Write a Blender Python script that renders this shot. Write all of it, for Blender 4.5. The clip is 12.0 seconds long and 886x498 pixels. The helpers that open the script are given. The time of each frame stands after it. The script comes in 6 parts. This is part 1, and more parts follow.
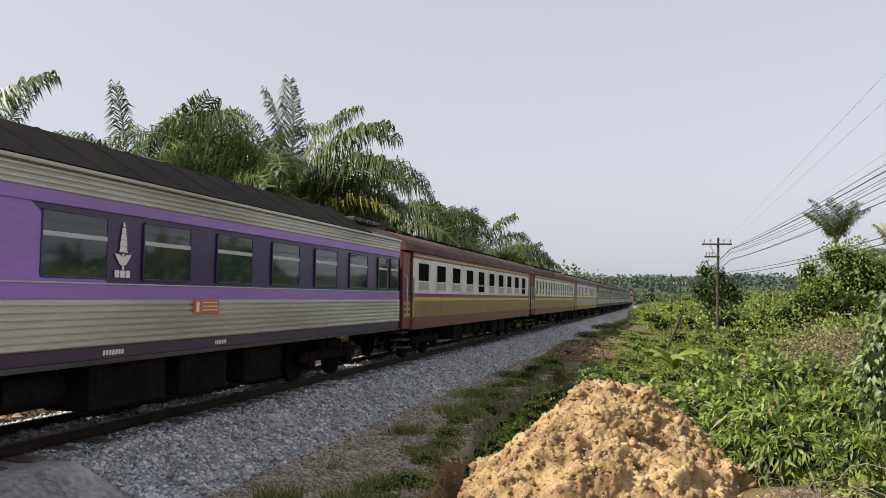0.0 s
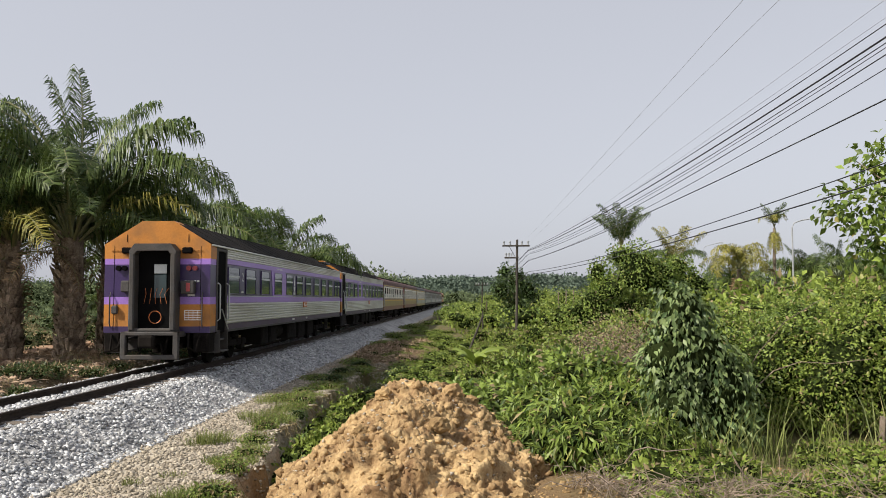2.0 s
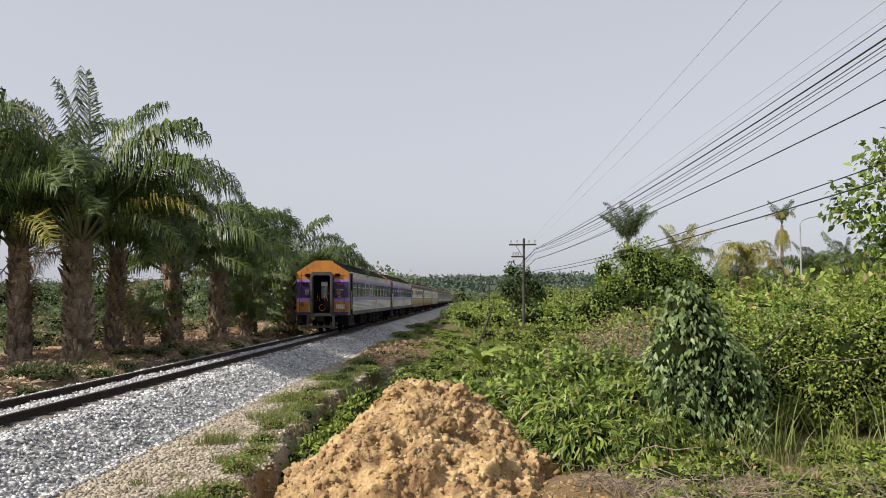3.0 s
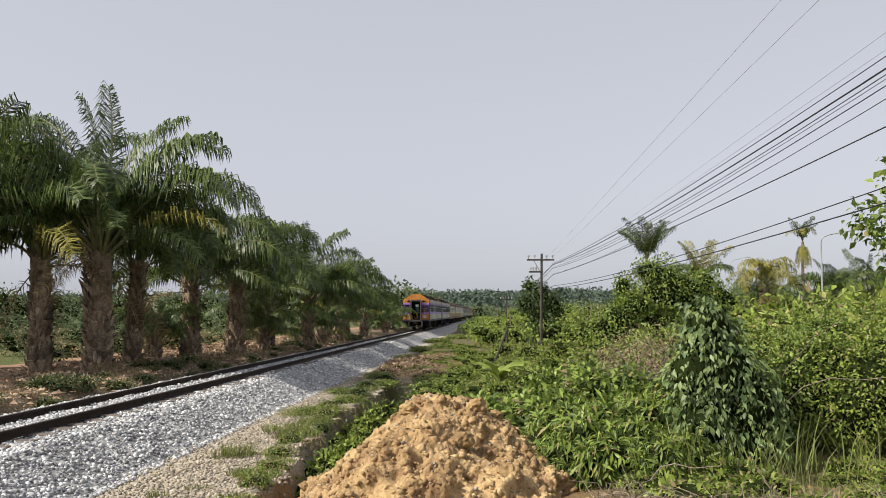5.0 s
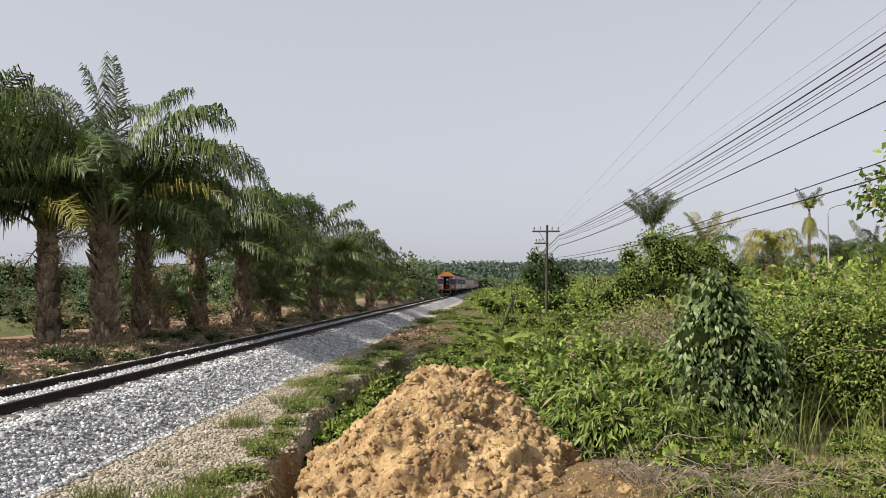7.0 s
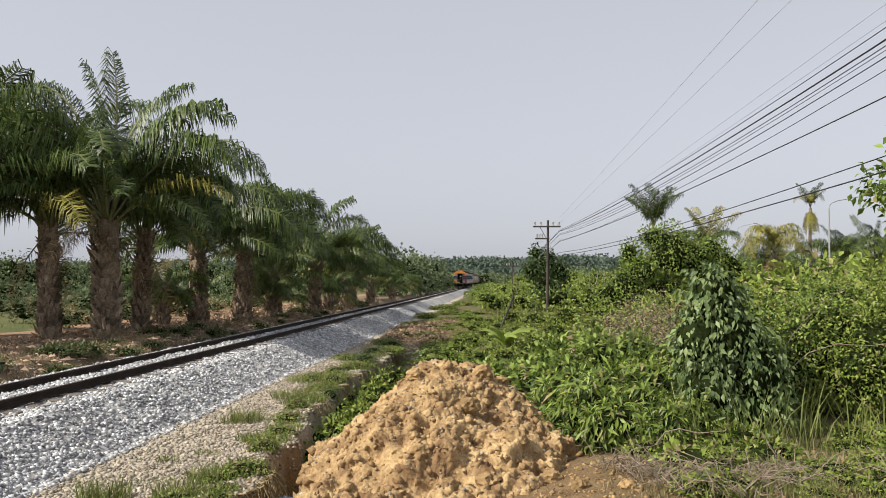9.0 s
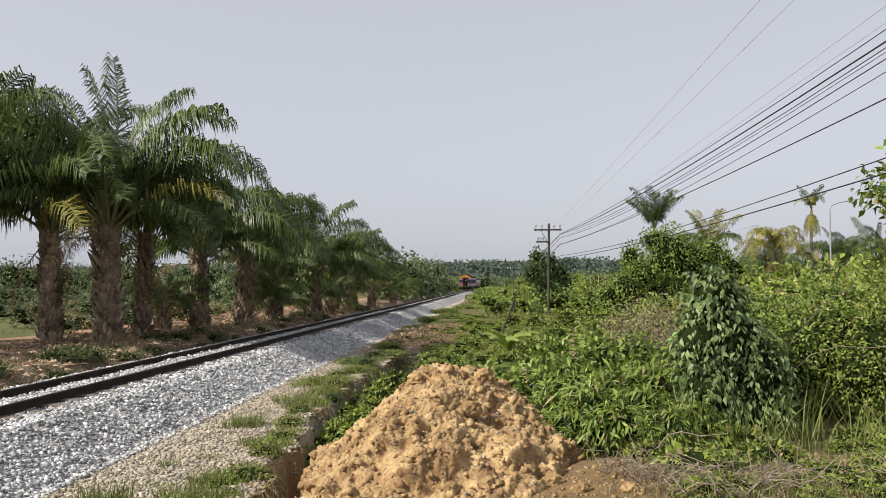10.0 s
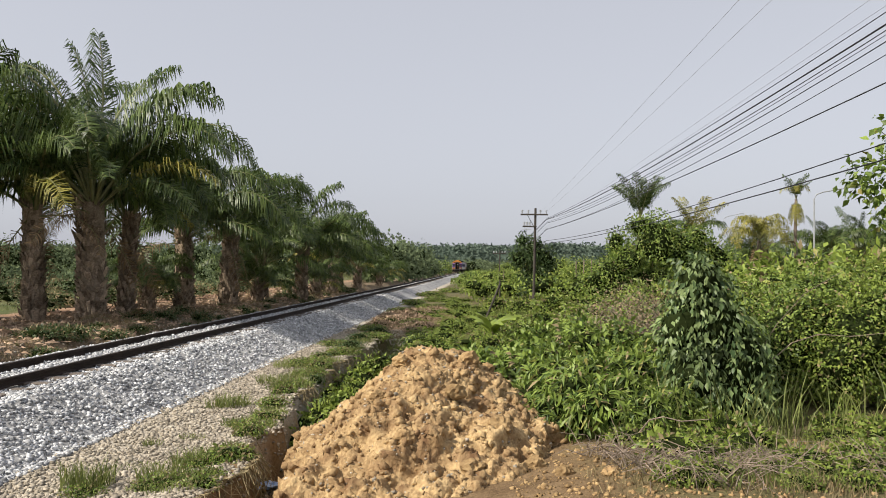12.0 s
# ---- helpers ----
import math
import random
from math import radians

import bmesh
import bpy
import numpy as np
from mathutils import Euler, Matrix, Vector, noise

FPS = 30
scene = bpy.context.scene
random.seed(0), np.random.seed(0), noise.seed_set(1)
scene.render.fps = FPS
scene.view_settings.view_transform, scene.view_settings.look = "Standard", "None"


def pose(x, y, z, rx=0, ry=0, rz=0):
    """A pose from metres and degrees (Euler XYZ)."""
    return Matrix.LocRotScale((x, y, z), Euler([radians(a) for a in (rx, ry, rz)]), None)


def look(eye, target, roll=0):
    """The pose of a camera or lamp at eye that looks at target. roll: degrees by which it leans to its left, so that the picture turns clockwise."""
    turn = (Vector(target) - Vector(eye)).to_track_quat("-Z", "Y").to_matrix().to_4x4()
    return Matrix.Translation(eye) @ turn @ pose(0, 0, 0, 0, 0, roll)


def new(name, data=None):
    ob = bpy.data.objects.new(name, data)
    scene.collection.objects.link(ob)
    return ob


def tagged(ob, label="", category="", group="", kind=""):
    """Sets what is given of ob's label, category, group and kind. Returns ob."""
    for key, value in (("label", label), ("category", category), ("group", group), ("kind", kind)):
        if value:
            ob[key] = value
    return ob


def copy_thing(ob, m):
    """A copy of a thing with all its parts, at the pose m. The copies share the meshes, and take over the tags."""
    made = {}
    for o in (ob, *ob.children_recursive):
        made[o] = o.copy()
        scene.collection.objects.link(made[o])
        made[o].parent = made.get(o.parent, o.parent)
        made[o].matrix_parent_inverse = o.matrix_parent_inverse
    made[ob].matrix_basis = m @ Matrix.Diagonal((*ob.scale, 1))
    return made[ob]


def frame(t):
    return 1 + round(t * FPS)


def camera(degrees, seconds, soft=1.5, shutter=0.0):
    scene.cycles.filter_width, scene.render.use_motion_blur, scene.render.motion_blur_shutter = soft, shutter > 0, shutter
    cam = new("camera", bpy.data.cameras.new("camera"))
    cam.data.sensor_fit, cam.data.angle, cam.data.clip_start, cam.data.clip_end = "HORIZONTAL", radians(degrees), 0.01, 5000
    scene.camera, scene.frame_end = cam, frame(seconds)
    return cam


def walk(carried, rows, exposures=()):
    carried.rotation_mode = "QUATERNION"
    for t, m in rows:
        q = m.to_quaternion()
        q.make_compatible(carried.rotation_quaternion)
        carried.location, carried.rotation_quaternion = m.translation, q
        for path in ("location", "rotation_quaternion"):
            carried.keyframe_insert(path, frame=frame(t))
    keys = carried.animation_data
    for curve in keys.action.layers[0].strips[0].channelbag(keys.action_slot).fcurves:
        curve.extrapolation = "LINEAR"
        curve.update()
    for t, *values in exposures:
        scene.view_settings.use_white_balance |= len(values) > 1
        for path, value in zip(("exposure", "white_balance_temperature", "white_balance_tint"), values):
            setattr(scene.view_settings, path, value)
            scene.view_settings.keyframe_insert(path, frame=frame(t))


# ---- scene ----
cam = camera(55.82, 12.0, soft=0.7)
EYE = (0.0, 0.0, 1.82)
# seconds, yaw, pitch, roll of the hand-held camera, which turns on one spot
TURNS = [
    (0.0, 14.738, 3.206, -0.853),
    (0.5, 6.764, 2.719, -0.800),
    (1.0, 2.318, 3.078, -0.635),
    (1.5, 1.144, 3.629, -0.347),
    (2.0, 1.619, 3.422, 0.049),
    (2.5, 1.818, 3.064, 0.266),
    (3.0, 2.092, 3.369, 0.297),
    (5.0, 3.273, 4.376, -0.124),
    (5.5, 3.326, 4.170, 0.000),
    (6.0, 3.522, 3.588, -0.041),
    (6.5, 3.437, 2.776, -0.115),
    (7.0, 3.647, 2.433, -0.083),
    (9.0, 3.704, 2.109, -0.038),
    (9.5, 3.777, 2.340, 0.025),
    (10.0, 3.779, 2.357, 0.183),
    (10.5, 3.658, 2.037, 0.020),
    (11.0, 3.574, 1.523, -0.174),
    (11.5, 3.248, 1.249, -0.380),
    (12.0, 2.816, 1.214, -0.642),
]
walk(cam, [(t, pose(*EYE, 90 + pitch, roll, yaw)) for t, yaw, pitch, roll in TURNS],
     [(0.0, 0.77), (0.5, 0.74), (1.0, 0.70), (1.6, 0.66), (2.2, 0.66), (12.0, 0.66)])

# ---- light ----
SUN_TO = Vector((-1.0, -0.50, 1.0)).normalized()
world = bpy.data.worlds.new("sky")
scene.world = world
world.use_nodes = True
wn = world.node_tree.nodes
wl = world.node_tree.links
sky = wn.new("ShaderNodeTexSky")
sky.sky_type = "NISHITA"
sky.sun_disc = False
sky.sun_elevation = math.asin(SUN_TO.z)
sky.sun_rotation = math.atan2(SUN_TO.x, SUN_TO.y)
sky.air_density, sky.dust_density, sky.ozone_density = 1.0, 2.2, 1.0
hazy = wn.new("ShaderNodeHueSaturation")
hazy.inputs["Saturation"].default_value = 0.30
wl.new(sky.outputs[0], hazy.inputs["Color"])
haze = wn.new("ShaderNodeMix")
haze.data_type = "RGBA"
haze.inputs[0].default_value = 0.70
haze.inputs[7].default_value = (3.30, 3.40, 3.85, 1)
wl.new(hazy.outputs[0], haze.inputs[6])
wl.new(haze.outputs[2], wn["Background"].inputs[0])
wn["Background"].inputs[1].default_value = 0.11
lamp = bpy.data.lights.new("sun", "SUN")
lamp.energy, lamp.angle, lamp.color = 3.8, radians(1.2), (1.0, 0.92, 0.80)
sun = new("sun", lamp)
sun.matrix_basis = look(SUN_TO * 50, (0, 0, 0))


# ---- materials ----
def nodes_of(name):
    m = bpy.data.materials.new(name)
    m.use_nodes = True
    n, l = m.node_tree.nodes, m.node_tree.links
    return m, n, l, n["Principled BSDF"]


def ramp(n, stops):
    r = n.new("ShaderNodeValToRGB")
    e = r.color_ramp.elements
    while len(e) < len(stops):
        e.new(0.5)
    for k, (at, c) in zip(e, stops):
        k.position, k.color = at, (*c, 1)
    return r


def noise_node(n, l, scale, detail=4, coords="Object", stretch=None):
    co = n.new("ShaderNodeTexCoord")
    tex = n.new("ShaderNodeTexNoise")
    tex.inputs["Scale"].default_value, tex.inputs["Detail"].default_value = scale, detail
    if stretch:
        mp = n.new("ShaderNodeMapping")
        mp.inputs["Scale"].default_value = stretch
        l.new(co.outputs[coords], mp.inputs["Vector"])
        l.new(mp.outputs[0], tex.inputs["Vector"])
    else:
        l.new(co.outputs[coords], tex.inputs["Vector"])
    return tex


def mixed(n, l, a, b, fac, mode="MIX"):
    x = n.new("ShaderNodeMix")
    x.data_type, x.blend_type = "RGBA", mode
    for sock, v in ((x.inputs[6], a), (x.inputs[7], b), (x.inputs[0], fac)):
        if hasattr(v, "links") or hasattr(v, "is_linked"):
            l.new(v, sock)
        elif isinstance(v, (int, float)):
            sock.default_value = v
        else:
            sock.default_value = (*v, 1)
    return x.outputs[2]


def surface(name, dark, light, rough=0.7, fine=40, coarse=2.0, bump=0.1, metal=0.0, island=0.0, stretch=None, dirt=None, dirt_amount=0.4, spec=0.4):
    """Two scales of noise between two colours, with relief; dirt: a third colour in stains."""
    m, n, l, p = nodes_of(name)
    f = noise_node(n, l, fine, 5, stretch=stretch)
    c = noise_node(n, l, coarse, 3, stretch=stretch)
    r = ramp(n, [(0.3, dark), (0.7, light)])
    l.new(f.outputs[0], r.inputs[0])
    col = r.outputs[0]
    rc = ramp(n, [(0.35, dark), (0.65, light)])
    l.new(c.outputs[0], rc.inputs[0])
    col = mixed(n, l, col, rc.outputs[0], 0.5)
    if dirt:
        d = noise_node(n, l, coarse * 1.7, 6, stretch=stretch)
        rd = ramp(n, [(0.45, (0, 0, 0)), (0.7, (dirt_amount,) * 3)])
        l.new(d.outputs[0], rd.inputs[0])
        col = mixed(n, l, col, dirt, rd.outputs[0])
    if island:
        g = n.new("ShaderNodeNewGeometry")
        oi = n.new("ShaderNodeObjectInfo")
        add = n.new("ShaderNodeMath")
        add.operation = "ADD"
        l.new(g.outputs["Random Per Island"], add.inputs[0])
        l.new(oi.outputs["Random"], add.inputs[1])
        fr = n.new("ShaderNodeMath")
        fr.operation = "FRACT"
        l.new(add.outputs[0], fr.inputs[0])
        hs = n.new("ShaderNodeHueSaturation")
        mr = n.new("ShaderNodeMapRange")
        mr.inputs[3].default_value, mr.inputs[4].default_value = 1 - island, 1 + island
        l.new(fr.outputs[0], mr.inputs[0])
        l.new(mr.outputs[0], hs.inputs["Value"])
        l.new(col, hs.inputs["Color"])
        col = hs.outputs[0]
    l.new(col, p.inputs["Base Color"])
    p.inputs["Roughness"].default_value, p.inputs["Metallic"].default_value = rough, metal
    p.inputs["Specular IOR Level"].default_value = spec
    if bump:
        b = n.new("ShaderNodeBump")
        b.inputs["Strength"].default_value, b.inputs["Distance"].default_value = bump, 0.02
        l.new(f.outputs[0], b.inputs["Height"])
        l.new(b.outputs[0], p.inputs["Normal"])
    return m


def leaf_material(name, dark, light, rough=0.5, through_light=0.3, yellow=None, spec=0.35):
    """Leaves: a colour of its own for each leaf, patches over the plant, light through the blade."""
    m, n, l, p = nodes_of(name)
    g = n.new("ShaderNodeNewGeometry")
    stops = [(0.0, dark), (0.75, light)]
    if yellow:
        stops = [(0.0, dark), (0.7, light), (0.93, light), (1.0, yellow)]
    r = ramp(n, stops)
    l.new(g.outputs["Random Per Island"], r.inputs[0])
    patch = noise_node(n, l, 1.3, 3)
    mr = n.new("ShaderNodeMapRange")
    mr.inputs[1].default_value, mr.inputs[2].default_value = 0.3, 0.7
    mr.inputs[3].default_value, mr.inputs[4].default_value = 0.7, 1.3
    l.new(patch.outputs[0], mr.inputs[0])
    hs = n.new("ShaderNodeHueSaturation")
    l.new(mr.outputs[0], hs.inputs["Value"])
    l.new(r.outputs[0], hs.inputs["Color"])
    l.new(hs.outputs[0], p.inputs["Base Color"])
    p.inputs["Roughness"].default_value = rough
    p.inputs["Specular IOR Level"].default_value = spec
    t = n.new("ShaderNodeBsdfTranslucent")
    l.new(hs.outputs[0], t.inputs[0])
    mx = n.new("ShaderNodeMixShader")
    mx.inputs[0].default_value = through_light
    l.new(p.outputs[0], mx.inputs[1])
    l.new(t.outputs[0], mx.inputs[2])
    l.new(mx.outputs[0], n["Material Output"].inputs[0])
    return m


def ground_material():
    """Bare earth, gravel shoulder and green cover, by their place across the line."""
    m, n, l, p = nodes_of("ground")
    co = n.new("ShaderNodeTexCoord")
    sep = n.new("ShaderNodeSeparateXYZ")
    l.new(co.outputs["Object"], sep.inputs[0])
    fine = noise_node(n, l, 30, 6)
    mid = noise_node(n, l, 2.2, 5)
    big = noise_node(n, l, 0.35, 4)

    def band(a, b, wobble, tex):
        """0 before a and 1 after b along x, with a wavy edge."""
        ma = n.new("ShaderNodeMath")
        ma.operation = "MULTIPLY_ADD"
        l.new(tex.outputs[0], ma.inputs[0])
        ma.inputs[1].default_value = wobble
        l.new(sep.outputs[0], ma.inputs[2])
        mr = n.new("ShaderNodeMapRange")
        mr.inputs[1].default_value, mr.inputs[2].default_value = a + wobble / 2, b + wobble / 2
        l.new(ma.outputs[0], mr.inputs[0])
        return mr.outputs[0]

    def two(a, b, tex, lo=0.35, hi=0.65):
        r = ramp(n, [(lo, a), (hi, b)])
        l.new(tex.outputs[0], r.inputs[0])
        return r.outputs[0]

    straw = mixed(n, l, two((0.09, 0.066, 0.046), (0.30, 0.235, 0.16), fine), two((0.085, 0.075, 0.04), (0.28, 0.20, 0.13), mid), 0.5)
    field = mixed(n, l, two((0.05, 0.075, 0.025), (0.12, 0.14, 0.055), fine), two((0.17, 0.13, 0.065), (0.09, 0.12, 0.04), big), 0.5)
    gravel = mixed(n, l, two((0.26, 0.22, 0.17), (0.55, 0.50, 0.42), fine), two((0.36, 0.31, 0.24), (0.48, 0.43, 0.35), mid), 0.5)
    earth = mixed(n, l, two((0.10, 0.062, 0.032), (0.24, 0.16, 0.085), fine), two((0.10, 0.065, 0.035), (0.26, 0.18, 0.10), mid), 0.5)
    green = mixed(n, l, two((0.06, 0.06, 0.025), (0.15, 0.14, 0.06), fine), two((0.17, 0.12, 0.07), (0.07, 0.085, 0.03), mid), 0.55)
    path = mixed(n, l, two((0.26, 0.15, 0.09), (0.40, 0.27, 0.18), fine), two((0.24, 0.14, 0.085), (0.38, 0.26, 0.18), mid), 0.5)
    col = mixed(n, l, field, path, band(-18.2, -17.6, 1.2, mid))
    col = mixed(n, l, col, straw, band(-16.2, -15.6, 1.2, mid))
    col = mixed(n, l, col, gravel, band(-6.3, -6.0, 0.6, mid))
    col = mixed(n, l, col, earth, band(-3.25, -3.05, 0.3, mid))
    away = n.new("ShaderNodeMapRange")
    away.inputs[1].default_value, away.inputs[2].default_value = 14.0, 26.0
    l.new(sep.outputs[1], away.inputs[0])
    both = n.new("ShaderNodeMath")
    both.operation = "MULTIPLY"
    l.new(away.outputs[0], both.inputs[0])
    l.new(band(-5.0, -4.5, 0.8, mid), both.inputs[1])
    col = mixed(n, l, col, green, both.outputs[0])
    col = mixed(n, l, col, green, band(0.9, 2.2, 1.2, mid))
    l.new(col, p.inputs["Base Color"])
    p.inputs["Roughness"].default_value = 0.95
    p.inputs["Specular IOR Level"].default_value = 0.15
    b = n.new("ShaderNodeBump")
    b.inputs["Strength"].default_value, b.inputs["Distance"].default_value = 0.6, 0.05
    l.new(fine.outputs[0], b.inputs["Height"])
    l.new(b.outputs[0], p.inputs["Normal"])
    return m


M_GROUND = ground_material()
M_BALLAST = surface("ballast", (0.13, 0.13, 0.135), (0.54, 0.53, 0.51), 0.9, 13, 1.2, 0.8, spec=0.2)
M_STONE = surface("crushed_stone", (0.22, 0.225, 0.245), (0.58, 0.585, 0.58), 0.85, 30, 3, 0.2, island=0.6, spec=0.25)
M_PEBBLE = surface("pale_gravel", (0.20, 0.17, 0.125), (0.45, 0.40, 0.325), 0.9, 30, 3, 0.2, island=0.4, spec=0.2)
M_CLAY = surface("dug_clay", (0.19, 0.115, 0.055), (0.58, 0.42, 0.22), 0.95, 26, 2.2, 1.0, dirt=(0.15, 0.085, 0.045), dirt_amount=0.95, spec=0.1)
M_CLOD = surface("clay_clod", (0.20, 0.125, 0.06), (0.44, 0.31, 0.155), 0.95, 22, 3, 1.0, island=0.25, spec=0.1)
M_RAIL = surface("rusty_rail", (0.016, 0.012, 0.010), (0.05, 0.034, 0.026), 0.8, 40, 2, 0.2, metal=0.1, spec=0.2)
M_RAILTOP = surface("worn_rail_head", (0.05, 0.042, 0.038), (0.12, 0.10, 0.09), 0.5, 60, 2, 0.05, metal=0.5)
M_SLEEPER = surface("sleeper", (0.07, 0.055, 0.045), (0.20, 0.17, 0.14), 0.9, 30, 3, 0.3, island=0.2)
M_TRUNK = surface("palm_trunk", (0.075, 0.055, 0.04), (0.42, 0.33, 0.24), 0.95, 18, 2.5, 0.8, island=0.45, spec=0.1)
M_FROND = leaf_material("palm_frond", (0.022, 0.048, 0.012), (0.115, 0.160, 0.040), 0.42, 0.25, spec=0.34)
M_FROND_Y = leaf_material("yellowing_frond", (0.16, 0.17, 0.03), (0.36, 0.32, 0.075), 0.5, 0.3)
M_FROND_D = leaf_material("dead_frond", (0.10, 0.065, 0.035), (0.28, 0.19, 0.10), 0.8, 0.15)
M_RACHIS = surface("frond_stalk", (0.10, 0.11, 0.04), (0.22, 0.21, 0.09), 0.6, 30, 3, 0.1)
# leaf-to-leaf spread widened to put highlights and shadows into the colour
M_LEAF = leaf_material("bush_leaf", (0.040, 0.080, 0.013), (0.235, 0.315, 0.062), 0.45, 0.28, (0.30, 0.26, 0.08), spec=0.35)
M_LEAF_L = leaf_material("bright_leaf", (0.064, 0.115, 0.016), (0.275, 0.35, 0.066), 0.45, 0.3, (0.34, 0.30, 0.10), spec=0.35)
M_LEAF_D = leaf_material("dark_leaf", (0.030, 0.058, 0.018), (0.085, 0.13, 0.04), 0.45, 0.2)
M_VINE = leaf_material("vine_leaf", (0.055, 0.10, 0.034), (0.19, 0.25, 0.095), 0.45, 0.18, spec=0.3)
# the two distant leaf greens are paled: haze of distance put into their colour
M_LEAF_FAR_HAZED = leaf_material("hazed_far_leaf", (0.085, 0.115, 0.065), (0.165, 0.205, 0.105), 0.9, 0.2, spec=0.05)
M_LEAF_HILL_HAZED = leaf_material("hazed_hill_leaf", (0.08, 0.11, 0.085), (0.135, 0.175, 0.135), 0.95, 0.1, spec=0.02)
M_DEAD_WEED = leaf_material("dead_weed", (0.22, 0.15, 0.10), (0.50, 0.36, 0.25), 0.85, 0.1)
M_DRY = leaf_material("dry_stalk", (0.13, 0.10, 0.05), (0.28, 0.225, 0.12), 0.8, 0.15)
M_RUSTY_LEAF = leaf_material("withered_leaf", (0.17, 0.12, 0.068), (0.37, 0.28, 0.175), 0.8, 0.15)
M_GRASS = leaf_material("grass_blade", (0.09, 0.12, 0.03), (0.22, 0.25, 0.075), 0.6, 0.3, (0.40, 0.34, 0.17))
M_TWIG = surface("twig", (0.10, 0.075, 0.055), (0.34, 0.27, 0.21), 0.9, 30, 4, 0.2, island=0.3)
# near-black colour standing for the shade deep inside foliage
M_SHADE_CORE = surface("dark_shade_core", (0.010, 0.014, 0.005), (0.026, 0.036, 0.012), 1.0, 14, 3, 0.8, spec=0.0)
M_POLE = surface("grey_timber_pole", (0.03, 0.025, 0.021), (0.09, 0.078, 0.066), 0.9, 30, 2, 0.3)
M_WIRE = surface("black_cable", (0.012, 0.012, 0.014), (0.03, 0.03, 0.034), 0.6, 30, 2, 0)
M_WIRE_T = surface("thin_grey_wire", (0.20, 0.20, 0.22), (0.32, 0.32, 0.34), 0.5, 30, 2, 0, metal=0.4)
M_STEEL = surface("galvanised_steel", (0.40, 0.41, 0.42), (0.55, 0.56, 0.57), 0.45, 30, 2, 0.05, metal=0.6)
# slope green with a slight bluish cast of distance haze in the colour
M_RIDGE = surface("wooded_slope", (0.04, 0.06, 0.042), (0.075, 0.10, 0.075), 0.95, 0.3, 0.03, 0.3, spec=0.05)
M_RAG = surface("blue_plastic", (0.10, 0.22, 0.50), (0.55, 0.66, 0.80), 0.5, 6, 14, 0.4)

# train
M_STAIN = surface("stainless_corrugation", (0.44, 0.435, 0.39), (0.62, 0.61, 0.55), 0.38, 25, 0.8, 0.06, metal=0.4, stretch=(1, 0.15, 1), dirt=(0.20, 0.16, 0.10), dirt_amount=0.5)
M_SKIRT = surface("dark_skirt_paint", (0.038, 0.019, 0.05), (0.066, 0.036, 0.08), 0.5, 25, 0.8, 0.05, dirt=(0.06, 0.045, 0.035))
M_LILAC = surface("lilac_paint", (0.27, 0.145, 0.48), (0.36, 0.20, 0.60), 0.35, 25, 0.7, 0.03, stretch=(1, 0.2, 1), dirt=(0.16, 0.11, 0.22), dirt_amount=0.35)
M_VIOLET = surface("dark_violet_paint", (0.030, 0.017, 0.070), (0.056, 0.034, 0.115), 0.3, 25, 0.7, 0.03, stretch=(1, 0.2, 1), dirt=(0.09, 0.07, 0.10), dirt_amount=0.4)
M_ORANGE = surface("orange_paint", (0.40, 0.155, 0.022), (0.54, 0.22, 0.042), 0.5, 25, 1.2, 0.04, dirt=(0.20, 0.10, 0.04), dirt_amount=0.7)
M_ROOF = surface("black_roof", (0.006, 0.0055, 0.0055), (0.018, 0.016, 0.0155), 0.95, 30, 1.0, 0.2, dirt=(0.032, 0.026, 0.021), dirt_amount=0.3, spec=0.08)
M_ROOF_B = surface("brown_roof", (0.065, 0.028, 0.025), (0.12, 0.055, 0.048), 0.85, 30, 1.0, 0.2, dirt=(0.12, 0.10, 0.09), dirt_amount=0.4)
M_UNDER = surface("underframe_grime", (0.004, 0.0035, 0.0035), (0.020, 0.017, 0.015), 0.95, 25, 2, 0.3, spec=0.05)
M_MAROON = surface("maroon_paint", (0.115, 0.020, 0.026), (0.175, 0.036, 0.042), 0.4, 25, 0.8, 0.03, dirt=(0.10, 0.06, 0.04), dirt_amount=0.4)
M_CREAM = surface("cream_paint", (0.66, 0.63, 0.57), (0.80, 0.77, 0.70), 0.45, 25, 0.8, 0.03, dirt=(0.34, 0.28, 0.20), dirt_amount=0.4)
M_OCHRE = surface("brownish_lower_panel", (0.20, 0.12, 0.03), (0.29, 0.18, 0.05), 0.35, 25, 0.8, 0.03, dirt=(0.11, 0.07, 0.04), dirt_amount=0.4)
M_YELLOW = surface("yellow_line", (0.55, 0.34, 0.06), (0.66, 0.43, 0.09), 0.45, 25, 1, 0.02)
M_GREYCAR = surface("grey_coach_paint", (0.28, 0.28, 0.25), (0.38, 0.38, 0.34), 0.45, 25, 0.8, 0.04, dirt=(0.22, 0.19, 0.15), dirt_amount=0.4)
M_SASH = surface("dusty_sash", (0.26, 0.26, 0.24), (0.40, 0.40, 0.37), 0.4, 25, 1.2, 0.02)
# black fittings, and the shade inside open doorways and windows as flat colour
M_DARK = surface("black_fittings_and_shade", (0.003, 0.003, 0.0035), (0.009, 0.0085, 0.0085), 0.9, 30, 2, 0.1, spec=0.03)
M_GREYEND = surface("grey_gangway", (0.035, 0.034, 0.034), (0.085, 0.08, 0.078), 0.65, 30, 2, 0.1, dirt=(0.07, 0.05, 0.035), spec=0.25)
M_WHITE = surface("white_lettering", (0.66, 0.65, 0.62), (0.78, 0.77, 0.74), 0.5, 30, 2, 0)
